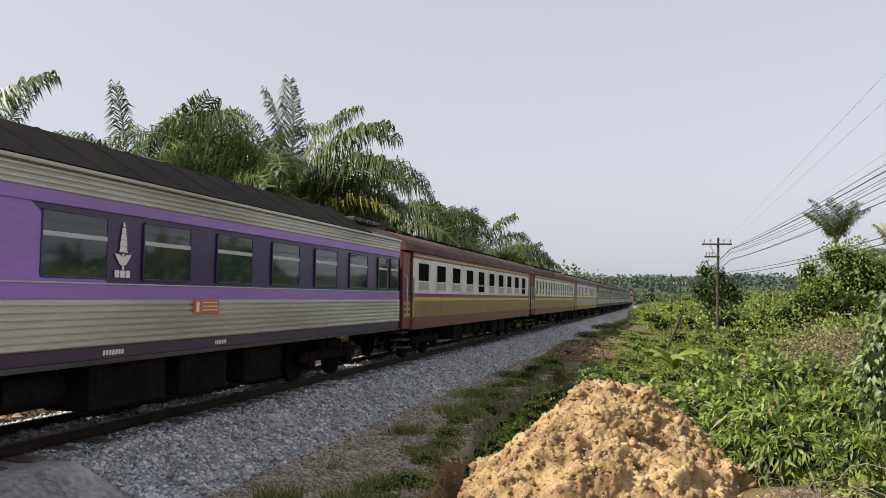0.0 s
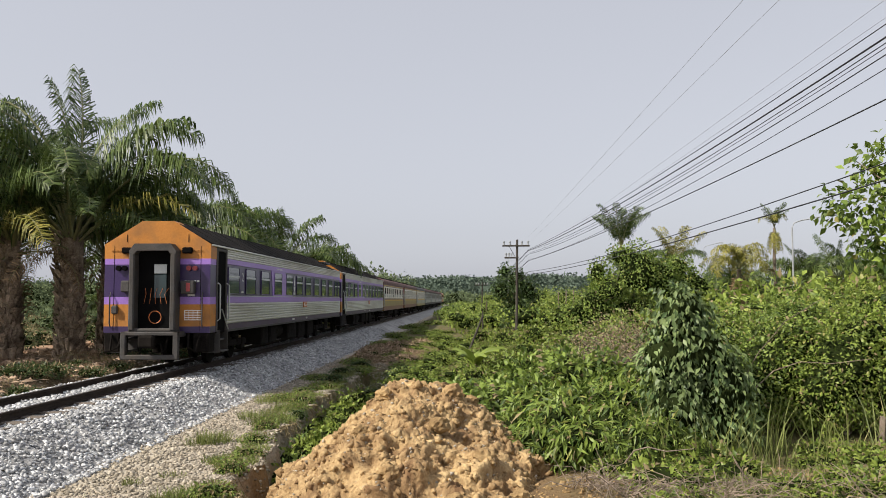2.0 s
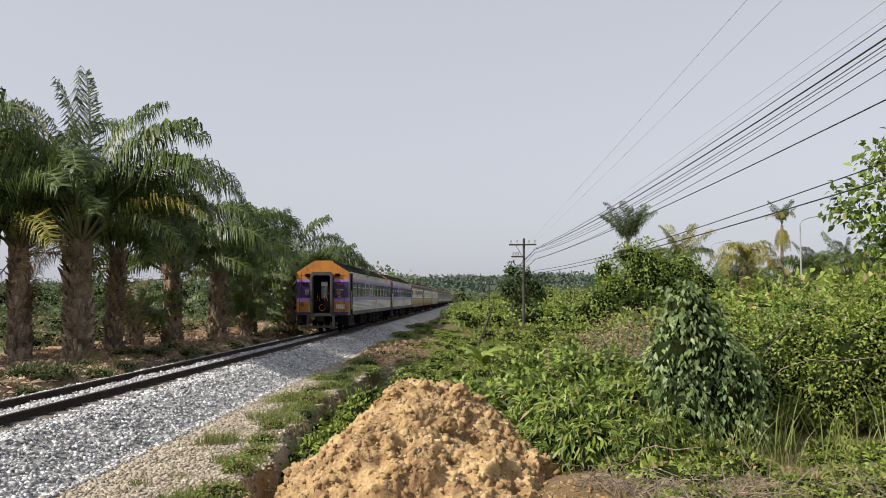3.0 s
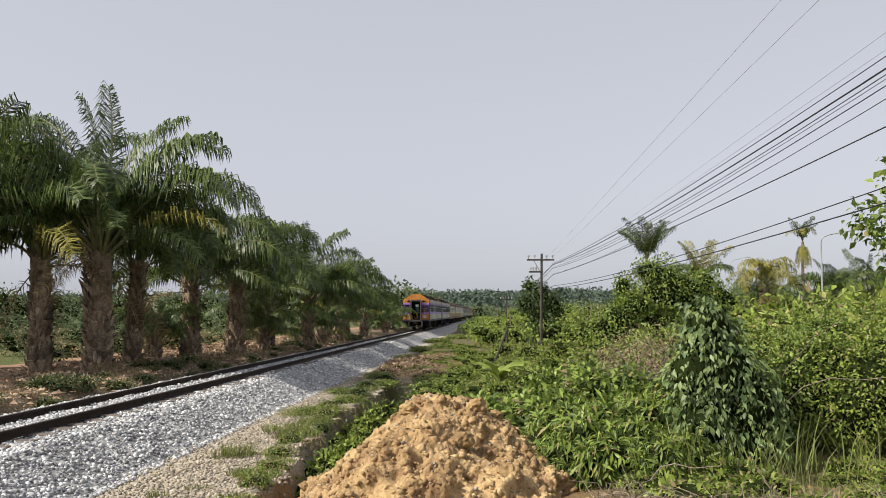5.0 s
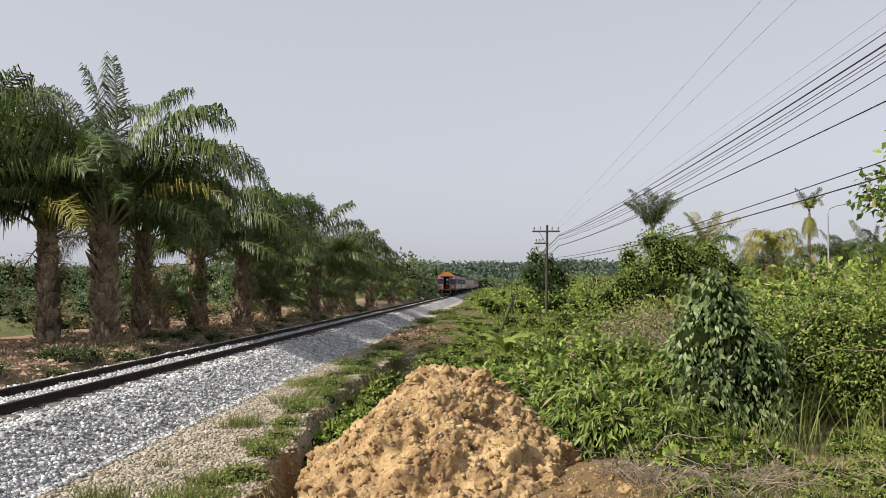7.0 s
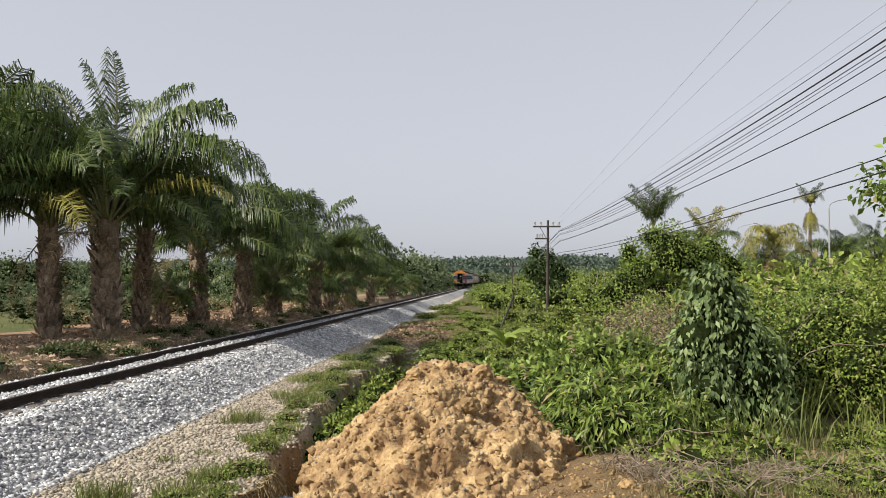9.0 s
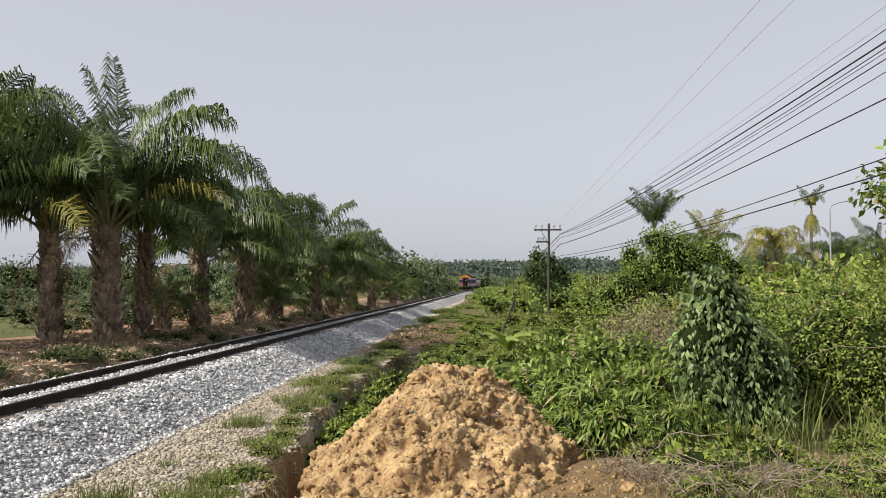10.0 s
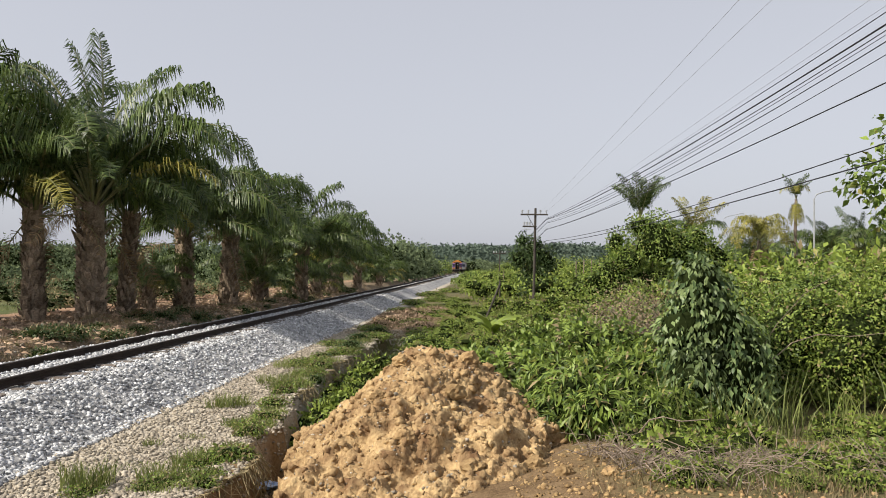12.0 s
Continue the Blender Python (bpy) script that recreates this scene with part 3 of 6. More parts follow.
def purple_coach():
    car = thing("passenger_coach", TRACK_X, 0, 0, "purple and stainless railway coach with an orange end", "railway coach", "coaches of the train")
    b = bmesh.new()
    prism(b, [(-1.36, 0.95), (1.36, 0.95), (1.36, 3.22), (-1.36, 3.22)], 0.06, CAR - 0.06)
    part("body", b, M_VIOLET, car)
    # roof: flat top and straight slopes, with seams
    b = bmesh.new()
    prism(b, [(-1.40, 3.22), (1.40, 3.22), (1.42, 3.27), (0.41, 3.845), (-0.41, 3.845), (-1.42, 3.27)], 0.03, CAR - 2.3)
    k = 0.9
    while k < CAR - 2.4:
        prism(b, [(1.425, 3.275), (0.412, 3.858), (-0.412, 3.858), (-1.425, 3.275), (-1.40, 3.25), (-0.40, 3.82), (0.40, 3.82), (1.40, 3.25)], k, k + 0.03)
        k += 0.92
    part("roof", b, M_ROOF, car, "soot-black ribbed roof")
    b = bmesh.new()
    prism(b, [(-1.40, 3.20), (1.40, 3.20), (1.42, 3.25), (0.46, 3.62), (-0.46, 3.62), (-1.42, 3.25)], CAR - 2.3, CAR - 0.03)
    for k in range(4):
        box(b, -0.9, 0.9, CAR - 2.1 + 0.5 * k, CAR - 1.75 + 0.5 * k, 3.58, 3.68, 0.02)
    part("lowered_roof", b, M_GREYEND, car, "weathered grey end of the roof")
    b = bmesh.new()
    for s in (-1, 1):
        box(b, s * 1.385, s * 1.435, 0.03, CAR - 0.03, 3.20, 3.25, 0.01)
    part("rain_gutter", b, M_STAIN, car)
    for s in (-1, 1):
        part("upper_corrugation", ribbed(bmesh.new(), s, 2.935, 3.20, 1.45, CAR - 0.05, 0.066), M_STAIN, car, "ribbed stainless band under the roof")
        part("lower_corrugation", ribbed(bmesh.new(), s, 1.145, 1.715, 1.45, CAR - 0.05, 0.08, depth=0.028), M_STAIN, car, "ribbed stainless lower side")
        b = box(bmesh.new(), s * 1.36, s * 1.392, 1.45, CAR - 0.05, 2.79, 2.935, 0.004)
        part("lilac_stripe", b, M_LILAC, car)
        b = box(bmesh.new(), s * 1.36, s * 1.392, 1.45, CAR - 0.05, 1.72, 1.895, 0.004)
        part("lilac_stripe", b, M_LILAC, car)
        b = box(bmesh.new(), s * 1.36, s * 1.40, 1.45, CAR - 0.05, 1.895, 1.915, 0.004)
        part("trim_strip", b, M_ALU, car)
        b = bmesh.new()
        box(b, s * 1.36, s * 1.378, 1.45, CAR - 0.05, 0.99, 1.14, 0.004)
        part("dark_skirt", b, M_SKIRT, car)
        b = box(bmesh.new(), s * 1.36, s * 1.405, 1.45, CAR - 0.05, 0.925, 0.985, 0.006)
        part("sole_bar", b, M_GREYEND, car)
        # the lilac patch in the window band, with slanting edges
        for y0, y1 in ((6.8, 10.3),):
            b = bmesh.new()
            q = [(y0, 2.79), (y1 - 1.35, 2.79), (y1, 1.915), (y0 + 0.25, 1.915)]
            va = [b.verts.new((s * 1.36, y, z)) for y, z in q]
            vb = [b.verts.new((s * 1.3745, y, z)) for y, z in q]
            for j in range(4):
                b.faces.new((va[j], va[(j + 1) % 4], vb[(j + 1) % 4], vb[j]))
            b.faces.new(va)
            b.faces.new(vb)
            part("lilac_panel", b, M_LILAC, car)
        for k in range(10):
            y = 1.62 + 1.875 * k
            coach_window(car, s, 1.378, y, y + 1.15, 1.96, 2.73)
        for y in (20.38, 21.30):
            coach_window(car, s, 1.378, y, y + 0.66, 1.96, 2.73)
        # open vestibule doorway, set back; flat black slab stands for the shade inside
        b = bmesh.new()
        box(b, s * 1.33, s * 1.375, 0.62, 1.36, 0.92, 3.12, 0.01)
        d = part("vestibule_opening", b, M_DARK, car, "flat black slab standing for the shaded open doorway")
        b = bmesh.new()
        box(b, s * 1.36, s * 1.40, 1.36, 1.46, 0.93, 3.18, 0.01)
        box(b, s * 1.36, s * 1.40, 0.48, 0.62, 0.95, 3.18, 0.01)
        box(b, s * 1.36, s * 1.40, 0.62, 1.36, 3.10, 3.18, 0.01)
        part("door_frame", b, M_GREYEND, d)
        b = bmesh.new()
        for y in (0.58, 1.40):
            tube(b, [(s * 1.40, y, 1.25), (s * 1.47, y, 1.30), (s * 1.47, y, 2.2), (s * 1.40, y, 2.25)], 0.02, 6)
        tube(b, [(s * 1.43, 0.9, 1.55), (s * 1.43, 1.5, 1.0)], 0.018, 6)
        part("handrail", b, M_ALU, d, "bare metal handrail")
        b = bmesh.new()
        box(b, s * 1.0, s * 1.5, 0.66, 1.34, 0.42, 0.46, 0.01)
        box(b, s * 1.0, s * 1.38, 0.66, 1.34, 0.72, 0.76, 0.01)
        for y in (0.63, 1.34):
            box(b, s * 1.0, s * 1.46, y, y + 0.03, 0.40, 1.0, 0.006)
        part("step", b, M_GREYEND, d, "hanging entrance steps")
        # route board, emblem, number and small lines of lettering
        b = box(bmesh.new(), s * 1.40, s * 1.43, 12.2, 12.9, 1.50, 1.72, 0.008)
        board = part("route_board", b, M_BOARD, car, "orange destination board")
        b = bmesh.new()
        for k in range(3):
            box(b, s * 1.43, s * 1.434, 12.42, 12.85, 1.55 + 0.055 * k, 1.565 + 0.055 * k)
        box(b, s * 1.43, s * 1.434, 12.25, 12.33, 1.53, 1.68)
        part_each("lettering_bar", b, M_WHITE, board)
        b = bmesh.new()
        ye = 10.58
        tiers = [((-w, z), (w, z), (w * 0.72, z + 0.075), (-w * 0.72, z + 0.075)) for w, z in ((0.085, 2.31), (0.078, 2.39), (0.062, 2.47), (0.045, 2.55))]
        wings = [((sg * 0.02, 2.14), (sg * 0.07, 2.16), (sg * 0.12, 2.22), (sg * 0.17, 2.29), (sg * 0.06, 2.275), (sg * 0.02, 2.25)) for sg in (-1, 1)]
        for q in tiers + wings + [((-0.03, 2.64), (0.03, 2.64), (0.0, 2.70)), ((-0.018, 2.09), (0.018, 2.09), (0.018, 2.29), (-0.018, 2.29))]:
            va = [b.verts.new((s * 1.376, ye + y, z)) for y, z in q]
            vb = [b.verts.new((s * 1.381, ye + y, z)) for y, z in q]
            for j in range(len(q)):
                b.faces.new((va[j], va[(j + 1) % len(q)], vb[(j + 1) % len(q)], vb[j]))
            b.faces.new(va)
            b.faces.new(vb)
        part("emblem", b, M_WHITE, car, "white emblem as plain shapes")
        b = bmesh.new()
        for k in range(3):
            box(b, s * 1.376, s * 1.381, ye - 0.16 + 0.11 * k, ye - 0.07 + 0.11 * k, 1.99, 2.08)
        part_each("operator_mark", b, M_WHITE, car, "white mark as plain blocks")
        b = bmesh.new()
        for k in range(7):
            box(b, s * 1.376, s * 1.382, 10.25 + 0.06 * k, 10.29 + 0.06 * k, 1.03, 1.09)
            box(b, s * 1.376, s * 1.382, 12.9 + 0.05 * k, 12.93 + 0.05 * k, 1.03, 1.09)
        for k in range(9):
            box(b, s * 1.392, s * 1.396, 7.5 + 0.10 * k, 7.55 + 0.10 * k, 2.84, 2.885)
        for k in range(4):
            box(b, s * 1.376, s * 1.381, 2.98 + 0.07 * k, 3.03 + 0.07 * k, 2.0, 2.05)
        part_each("lettering_bar", b, M_WHITE, car)
        letters("2", 0.36, M_WHITE, car, "class_number", pose(s * 1.382, 3.13, 2.45, 90, 0, 90 * s), "white class number 2")
    # the orange end towards the rear
    for z0, z1, mat, name in ((2.87, 3.85, M_ORANGE, "orange_panel"), (2.72, 2.87, M_LILAC, "lilac_band"), (1.88, 2.72, M_VIOLET, "violet_band"), (1.69, 1.88, M_LILAC, "lilac_band"), (1.12, 1.69, M_ORANGE, "orange_panel"), (0.96, 1.12, M_VIOLET, "violet_band")):
        part(name, end_band(bmesh.new(), z0, z1, -0.02, 0.50, -0.003 if z1 < 3 else -0.012), mat, car)
    b = bmesh.new()
    for s in (-1, 1):
        box(b, s * 0.46, s * 0.60, -0.40, 0.0, 1.02, 3.0, 0.03)
    prism(b, [(-0.60, 2.98), (-0.46, 2.98), (-0.40, 3.06), (0.40, 3.06), (0.46, 2.98), (0.60, 2.98), (0.60, 3.06), (0.46, 3.24), (-0.46, 3.24), (-0.60, 3.06)], -0.40, 0.0)
    box(b, -0.62, 0.62, -0.34, 0.0, 0.98, 1.08, 0.03)
    gang = part("gangway", b, M_GREYEND, car, "sooty grey gangway frame")
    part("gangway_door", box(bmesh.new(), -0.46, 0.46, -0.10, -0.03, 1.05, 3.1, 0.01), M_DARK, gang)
    part("door_window", box(bmesh.new(), -0.05, 0.28, -0.115, -0.10, 2.48, 2.72, 0.01), M_ALU, gang, "pale strip at the door window")
    part("door_window", box(bmesh.new(), -0.05, 0.28, -0.112, -0.10, 1.85, 2.46, 0.01), M_GLASS, gang, "dark door window")
    b = bmesh.new()
    for k in range(5):
        tube(b, [(-0.3 + 0.15 * k, -0.13, 1.7), (-0.24 + 0.12 * k, -0.14, 1.95), (-0.3 + 0.15 * k + 0.04, -0.13, 2.1)], 0.006, 5)
    for k in range(14):
        a0, a1 = k * math.tau / 14, (k + 1) * math.tau / 14
        tube(b, [(0.16 * math.cos(a0), -0.13, 1.36 + 0.16 * math.sin(a0)), (0.16 * math.cos(a1), -0.13, 1.36 + 0.16 * math.sin(a1))], 0.012, 5)
    part("door_ornament", b, M_BOARD, gang, "orange ring and strokes")
    for s in (-1, 1):
        b = bmesh.new()
        for k in (0, 1):
            disc(b, (s * (0.84 + 0.16 * k), -0.06, 2.62), 0.065, (0, 1, 0), 0.1, 14)
        part("tail_lamp", b, M_RED if s > 0 else M_DARK, car, "pair of round red lamps" if s > 0 else "pair of dark lamps")
        b = box(bmesh.new(), s * 0.66, s * 0.92, -0.12, 0.0, 3.0, 3.16, 0.03)
        part("marker_light", b, M_DARK, car)
        b = bmesh.new()
        box(b, s * 0.66, s * 1.02, -0.22, -0.02, 1.95, 2.30, 0.03)
        if s > 0:
            part("jumper_box", b, M_GREYEND, car, "grey connection box")
        else:
            b.free()
            b = bmesh.new()
            box(b, s * 0.66, s * 0.90, -0.18, -0.02, 2.0, 2.3, 0.03)
            box(b, s * 1.0, s * 1.16, -0.12, -0.02, 1.44, 1.66, 0.03)
            part("jumper_box", b, M_GREYEND, car, "grey connection box")
        b = bmesh.new()
        tube(b, [(s * 1.2, -0.04, 1.1), (s * 1.2, -0.10, 1.2), (s * 1.2, -0.10, 1.9), (s * 1.2, -0.04, 2.0)], 0.018, 6)
        part("handrail", b, M_GREYEND, car)
    b = bmesh.new()
    for s in (-1, 1):
        box(b, s * 1.125, s * 1.137, -0.028, -0.018, 1.0, 3.2, 0.004)
        box(b, s * 0.8, s * 0.81, -0.036, -0.016, 3.3, 3.5, 0.002)
    box(b, -1.2, 1.2, -0.04, -0.03, 3.06, 3.075, 0.002)
    part_each("panel_seam", b, M_UNDER, car)
    b = bmesh.new()
    box(b, 0.82, 0.92, -0.235, -0.22, 2.02, 2.24, 0.004)
    part("red_label", b, M_RED, car, "faded red label")
    b = bmesh.new()
    for s in (-1, 1):
        box(b, s * 0.95, s * 1.36, -0.03, 0.5, 0.45, 0.96, 0.03)
        tube(b, [(s * 0.85, -0.05, 0.95), (s * 0.9, -0.25, 0.6), (s * 1.1, -0.25, 0.5), (s * 1.15, -0.05, 0.9)], 0.03, 6)
    part_each("end_step", b, M_UNDER, car)
    b = bmesh.new()
    for r in range(5):
        box(b, 0.72, 1.18, -0.025, -0.021, 1.28 + 0.06 * r, 1.30 + 0.06 * r)
    for c in range(5):
        box(b, 0.72 + 0.11 * c, 0.735 + 0.11 * c, -0.026, -0.0215, 1.28, 1.52)
    box(b, 0.80, 0.98, -0.025, -0.021, 1.90, 1.99)
    for k in range(5):
        box(b, 0.72 + 0.08 * k, 0.78 + 0.08 * k, -0.025, -0.021, 2.26, 2.31)
    part_each("lettering_bar", b, M_WHITE, car)
    b = bmesh.new()
    disc(b, (0.89, -0.02, 2.1), 0.10, (0, 1, 0), 0.012, 18)
    part("round_mark", b, M_RED, car)
    b = bmesh.new()
    for s in (-1, 1):
        box(b, s * 0.60, s * 0.74, -0.52, -0.38, 0.34, 1.0, 0.02)
        box(b, s * 0.60, s * 0.74, -0.5, 0.1, 0.86, 1.0, 0.02)
    box(b, -0.74, 0.74, -0.52, -0.38, 0.30, 0.42, 0.02)
    box(b, -0.74, 0.74, -0.52, -0.38, 0.90, 1.0, 0.02)
    part("end_bracket", b, M_GREYEND, car, "grey steel bracket round the coupler")
    b = bmesh.new()
    box(b, -0.11, 0.11, -0.62, 0.3, 0.66, 0.86, 0.04)
    box(b, -0.2, 0.2, -0.78, -0.55, 0.60, 0.92, 0.05)
    for s in (-1, 1):
        tube(b, [(s * 0.35, -0.1, 0.95), (s * 0.36, -0.3, 0.6), (s * 0.3, -0.38, 0.45), (s * 0.22, -0.3, 0.7)], 0.03, 6)
    part("coupler", b, M_UNDER, car)
    b = bmesh.new()
    prism(b, [(-1.3, 1.08), (1.3, 1.08), (1.3, 3.2), (0.5, 3.6), (-0.5, 3.6), (-1.3, 3.2)], CAR - 0.08, CAR)
    box(b, -0.6, 0.6, CAR, CAR + 0.3, 1.05, 3.1, 0.03)
    part("front_end", b, M_GREYEND, car)
    underframe(car, 4)
    return car


def older_coach(upper, line, lower, band, roof, label, windows):
    """A coach with an arched roof, painted window band and lower side."""
    car = thing("passenger_coach", TRACK_X, 0, 0, label, "railway coach", "coaches of the train")
    b = bmesh.new()
    prism(b, [(-1.34, 0.88), (1.34, 0.88), (1.34, 3.06), (-1.34, 3.06)], 0.9, CAR - 0.9)
    part("body", b, lower, car)
    arc = [(1.40 * math.cos(a), 3.08 + 0.56 * math.sin(a)) for a in np.linspace(0, math.pi, 13)]
    b = prism(bmesh.new(), [(1.42, 3.03)] + arc + [(-1.42, 3.03)], 0.1, CAR - 0.1)
    part("roof", b, roof, car, "arched weathered roof", False)
    for k in range(13):
        b = box(bmesh.new(), -0.42, 0.42, 1.3 + 1.55 * k, 2.2 + 1.55 * k, 3.52, 3.74, 0.05)
        box(b, -0.5, 0.5, 1.25 + 1.55 * k, 2.25 + 1.55 * k, 3.52, 3.60, 0.02)
        part("roof_vent", b, M_ROOF, car, "sooty roof ventilator")
    for s in (-1, 1):
        for z0, z1, mat, name, x in ((2.85, 3.05, line, "upper_stripe", 1.352), (2.91, 2.96, band, "painted_line", 1.357), (1.88, 2.85, upper, "window_band", 1.35), (1.77, 1.88, line, "painted_line", 1.352), (1.67, 1.77, band, "waist_line", 1.356), (0.88, 1.22, line, "skirt", 1.352)):
            part(name, box(bmesh.new(), s * 1.33, s * x, 0.9, CAR - 0.9, z0, z1, 0.003), mat, car)
        wide = (CAR - 2.4) / windows * 0.58
        for k in range(windows):
            y = 1.35 + (CAR - 2.4) / windows * k
            w = part("window", rounded_frame(bmesh.new(), s, 1.345, y, y + wide, 1.95, 2.76, 0.03), upper, car)
            # black panes put the shade of the coach's inside into flat colour
            part("pane", box(bmesh.new(), s * 1.345, s * 1.353, y + 0.03, y + wide - 0.03, 1.98, 2.73), M_GLASS if windows > 12 else M_DARK, w, "dark pane; black ones stand for shaded open windows")
            part("window_bar", box(bmesh.new(), s * 1.345, s * 1.362, y + 0.03, y + wide - 0.03, 2.20, 2.24, 0.003), upper, w)
            if windows < 12 and k % 5 != 4:
                part("lowered_sash", box(bmesh.new(), s * 1.345, s * 1.357, y + 0.03, y + wide - 0.03, 1.98, 2.20), M_SASH, w, "pale half-lowered sash")
        for y0 in (0.12, CAR - 0.9):
            d = part("vestibule", box(bmesh.new(), s * 1.20, s * 1.30, y0, y0 + 0.78, 1.86, 3.0, 0.02), line, car, "shadowy end platform")
            part("lower_panel", box(bmesh.new(), s * 1.20, s * 1.302, y0, y0 + 0.78, 0.92, 1.85, 0.02), line, d)
            b = bmesh.new()
            for y in (y0 + 0.08, y0 + 0.70):
                tube(b, [(s * 1.33, y, 1.2), (s * 1.40, y, 1.25), (s * 1.40, y, 2.3), (s * 1.33, y, 2.35)], 0.02, 6)
            part("handrail", b, M_ALU, d)
            b = bmesh.new()
            for k in range(3):
                box(b, s * 0.95, s * (1.25 + 0.06 * k), y0 + 0.1, y0 + 0.7, 0.8 - 0.2 * k, 0.84 - 0.2 * k, 0.006)
            part("step", b, M_GREYEND, d)
            b = bmesh.new()
            for k in range(3):
                box(b, s * 1.30, s * 1.31, y0 + 0.1, y0 + 0.66, 1.25 + 0.16 * k, 1.33 + 0.16 * k)
            part_each("hazard_stripe", b, band, d, "painted warning stripes")
    for y, k in ((0.0, 1), (CAR, -1)):
        b = bmesh.new()
        prism(b, [(-1.3, 0.98), (1.3, 0.98), (1.3, 2.98), (0.8, 3.4), (-0.8, 3.4), (-1.3, 2.98)], y + k * 0.80, y + k * 0.92)
        box(b, -0.6, 0.6, y + k * -0.15, y + k * 0.82, 1.0, 3.05, 0.03)
        part("end_wall", b, M_GREYEND, car)
    underframe(car, 9 + windows)
    return car


def locomotive():
    loco = thing("diesel_locomotive", TRACK_X, 0, 0, "orange and grey diesel locomotive at the head", "locomotive")
    b = prism(bmesh.new(), [(-1.36, 1.05), (1.36, 1.05), (1.36, 3.1), (1.1, 3.5), (-1.1, 3.5), (-1.36, 3.1)], 0.2, 15.5)
    part("body", b, M_ORANGE, loco)
    for s in (-1, 1):
        part("grey_band", box(bmesh.new(), s * 1.35, s * 1.372, 0.2, 15.5, 1.8, 2.3, 0.004), M_GREYCAR, loco)
        for k in range(4):
            part("louvre", box(bmesh.new(), s * 1.35, s * 1.38, 3 + 2.4 * k, 4.6 + 2.4 * k, 2.4, 2.9, 0.01), M_DARK, loco)
    part("underframe", box(bmesh.new(), -1.2, 1.2, 0.4, 15.3, 0.5, 1.05, 0.05), M_UNDER, loco)
    bogie(loco, 3.2)
    bogie(loco, 12.5)
    return loco


first = purple_coach()
train = [(first, 0)]
train.append((copy_thing(first, pose(TRACK_X, 0, 0)), 1))
brown = older_coach(M_CREAM, M_MAROON, M_OCHRE, M_YELLOW, M_ROOF_B, "maroon, cream and ochre railway coach with open windows", 10)
train.append((brown, 2))
train.append((older_coach(M_CREAM, M_MAROON, M_OCHRE, M_YELLOW, M_ROOF_B, "maroon, cream and ochre coach with narrow windows", 16), 3))
train.append((older_coach(M_CREAM, M_OCHRE, M_GREYCAR, M_YELLOW, M_GREYEND, "cream and grey-green coach with narrow windows", 15), 4))
plain = older_coach(M_GREYCAR, M_GREYEND, M_GREYCAR, M_GREYCAR, M_ROOF_B, "weathered grey railway coach with shut windows", 14)
train.append((plain, 5))
for k in range(6, 9):
    train.append((copy_thing(plain, pose(TRACK_X, 0, 0)), k))
train.append((locomotive(), 9))


# ---- plants ----
def leaf_mesh(name, at, out, length, width, droop, mat, rng, flat=0.5):
    """Leaves with a keel: one small blade of four triangles at each point."""
    n = len(at)
    d = out * 0.7 + rng.normal(size=(n, 3)) * 0.55
    d[:, 2] -= droop
    d /= np.linalg.norm(d, axis=1)[:, None]
    up = rng.normal(size=(n, 3)) * 0.45 + out * 0.5 + np.array([0, 0, flat])
    s = np.cross(d, up)
    s /= np.linalg.norm(s, axis=1)[:, None] + 1e-9
    u = np.cross(s, d)
    ln = (length * rng.uniform(0.6, 1.25, n))[:, None]
    w = ln * width
    v = np.stack([at, at + d * ln * 0.45 + s * w * 0.5 + u * w * 0.18, at + d * ln * 0.5, at + d * ln * 0.45 - s * w * 0.5 + u * w * 0.18, at + d * ln - u * ln * 0.12], 1)
    f = np.array([[0, 2, 1], [0, 3, 2], [1, 2, 4], [2, 3, 4]])
    faces = (f[None] + 5 * np.arange(n)[:, None, None]).reshape(-1, 3)
    return mesh_of(name, v.reshape(-1, 3), faces, mat)


def blob_points(blobs, n, rng, hollow=0.6):
    """Points and outward directions in the shells of uneven ellipsoids."""
    b = np.array(blobs, float)
    area = b[:, 3] * b[:, 4] + b[:, 4] * b[:, 5] + b[:, 3] * b[:, 5]
    pick = rng.choice(len(b), n, p=area / area.sum())
    d = rng.normal(size=(n, 3))
    d /= np.linalg.norm(d, axis=1)[:, None]
    lump = 1 + 0.22 * np.sin(d[:, 0] * 5.1 + pick * 1.7) * np.cos(d[:, 1] * 4.3 + pick) + 0.15 * np.sin(d[:, 2] * 9 + d[:, 0] * 7 + pick)
    r = lump * (1 - hollow * rng.random(n) ** 2)
    return b[pick, :3] + d * b[pick, 3:6] * r[:, None], d


# near-black solids that put the shade between the leaves into colour
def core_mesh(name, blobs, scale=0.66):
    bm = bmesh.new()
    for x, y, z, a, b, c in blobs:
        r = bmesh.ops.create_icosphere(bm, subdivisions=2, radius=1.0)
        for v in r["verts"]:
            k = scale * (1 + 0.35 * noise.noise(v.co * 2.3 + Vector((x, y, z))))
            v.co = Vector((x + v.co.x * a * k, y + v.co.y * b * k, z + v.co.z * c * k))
    return bm_mesh(name, bm, M_SHADE_CORE)


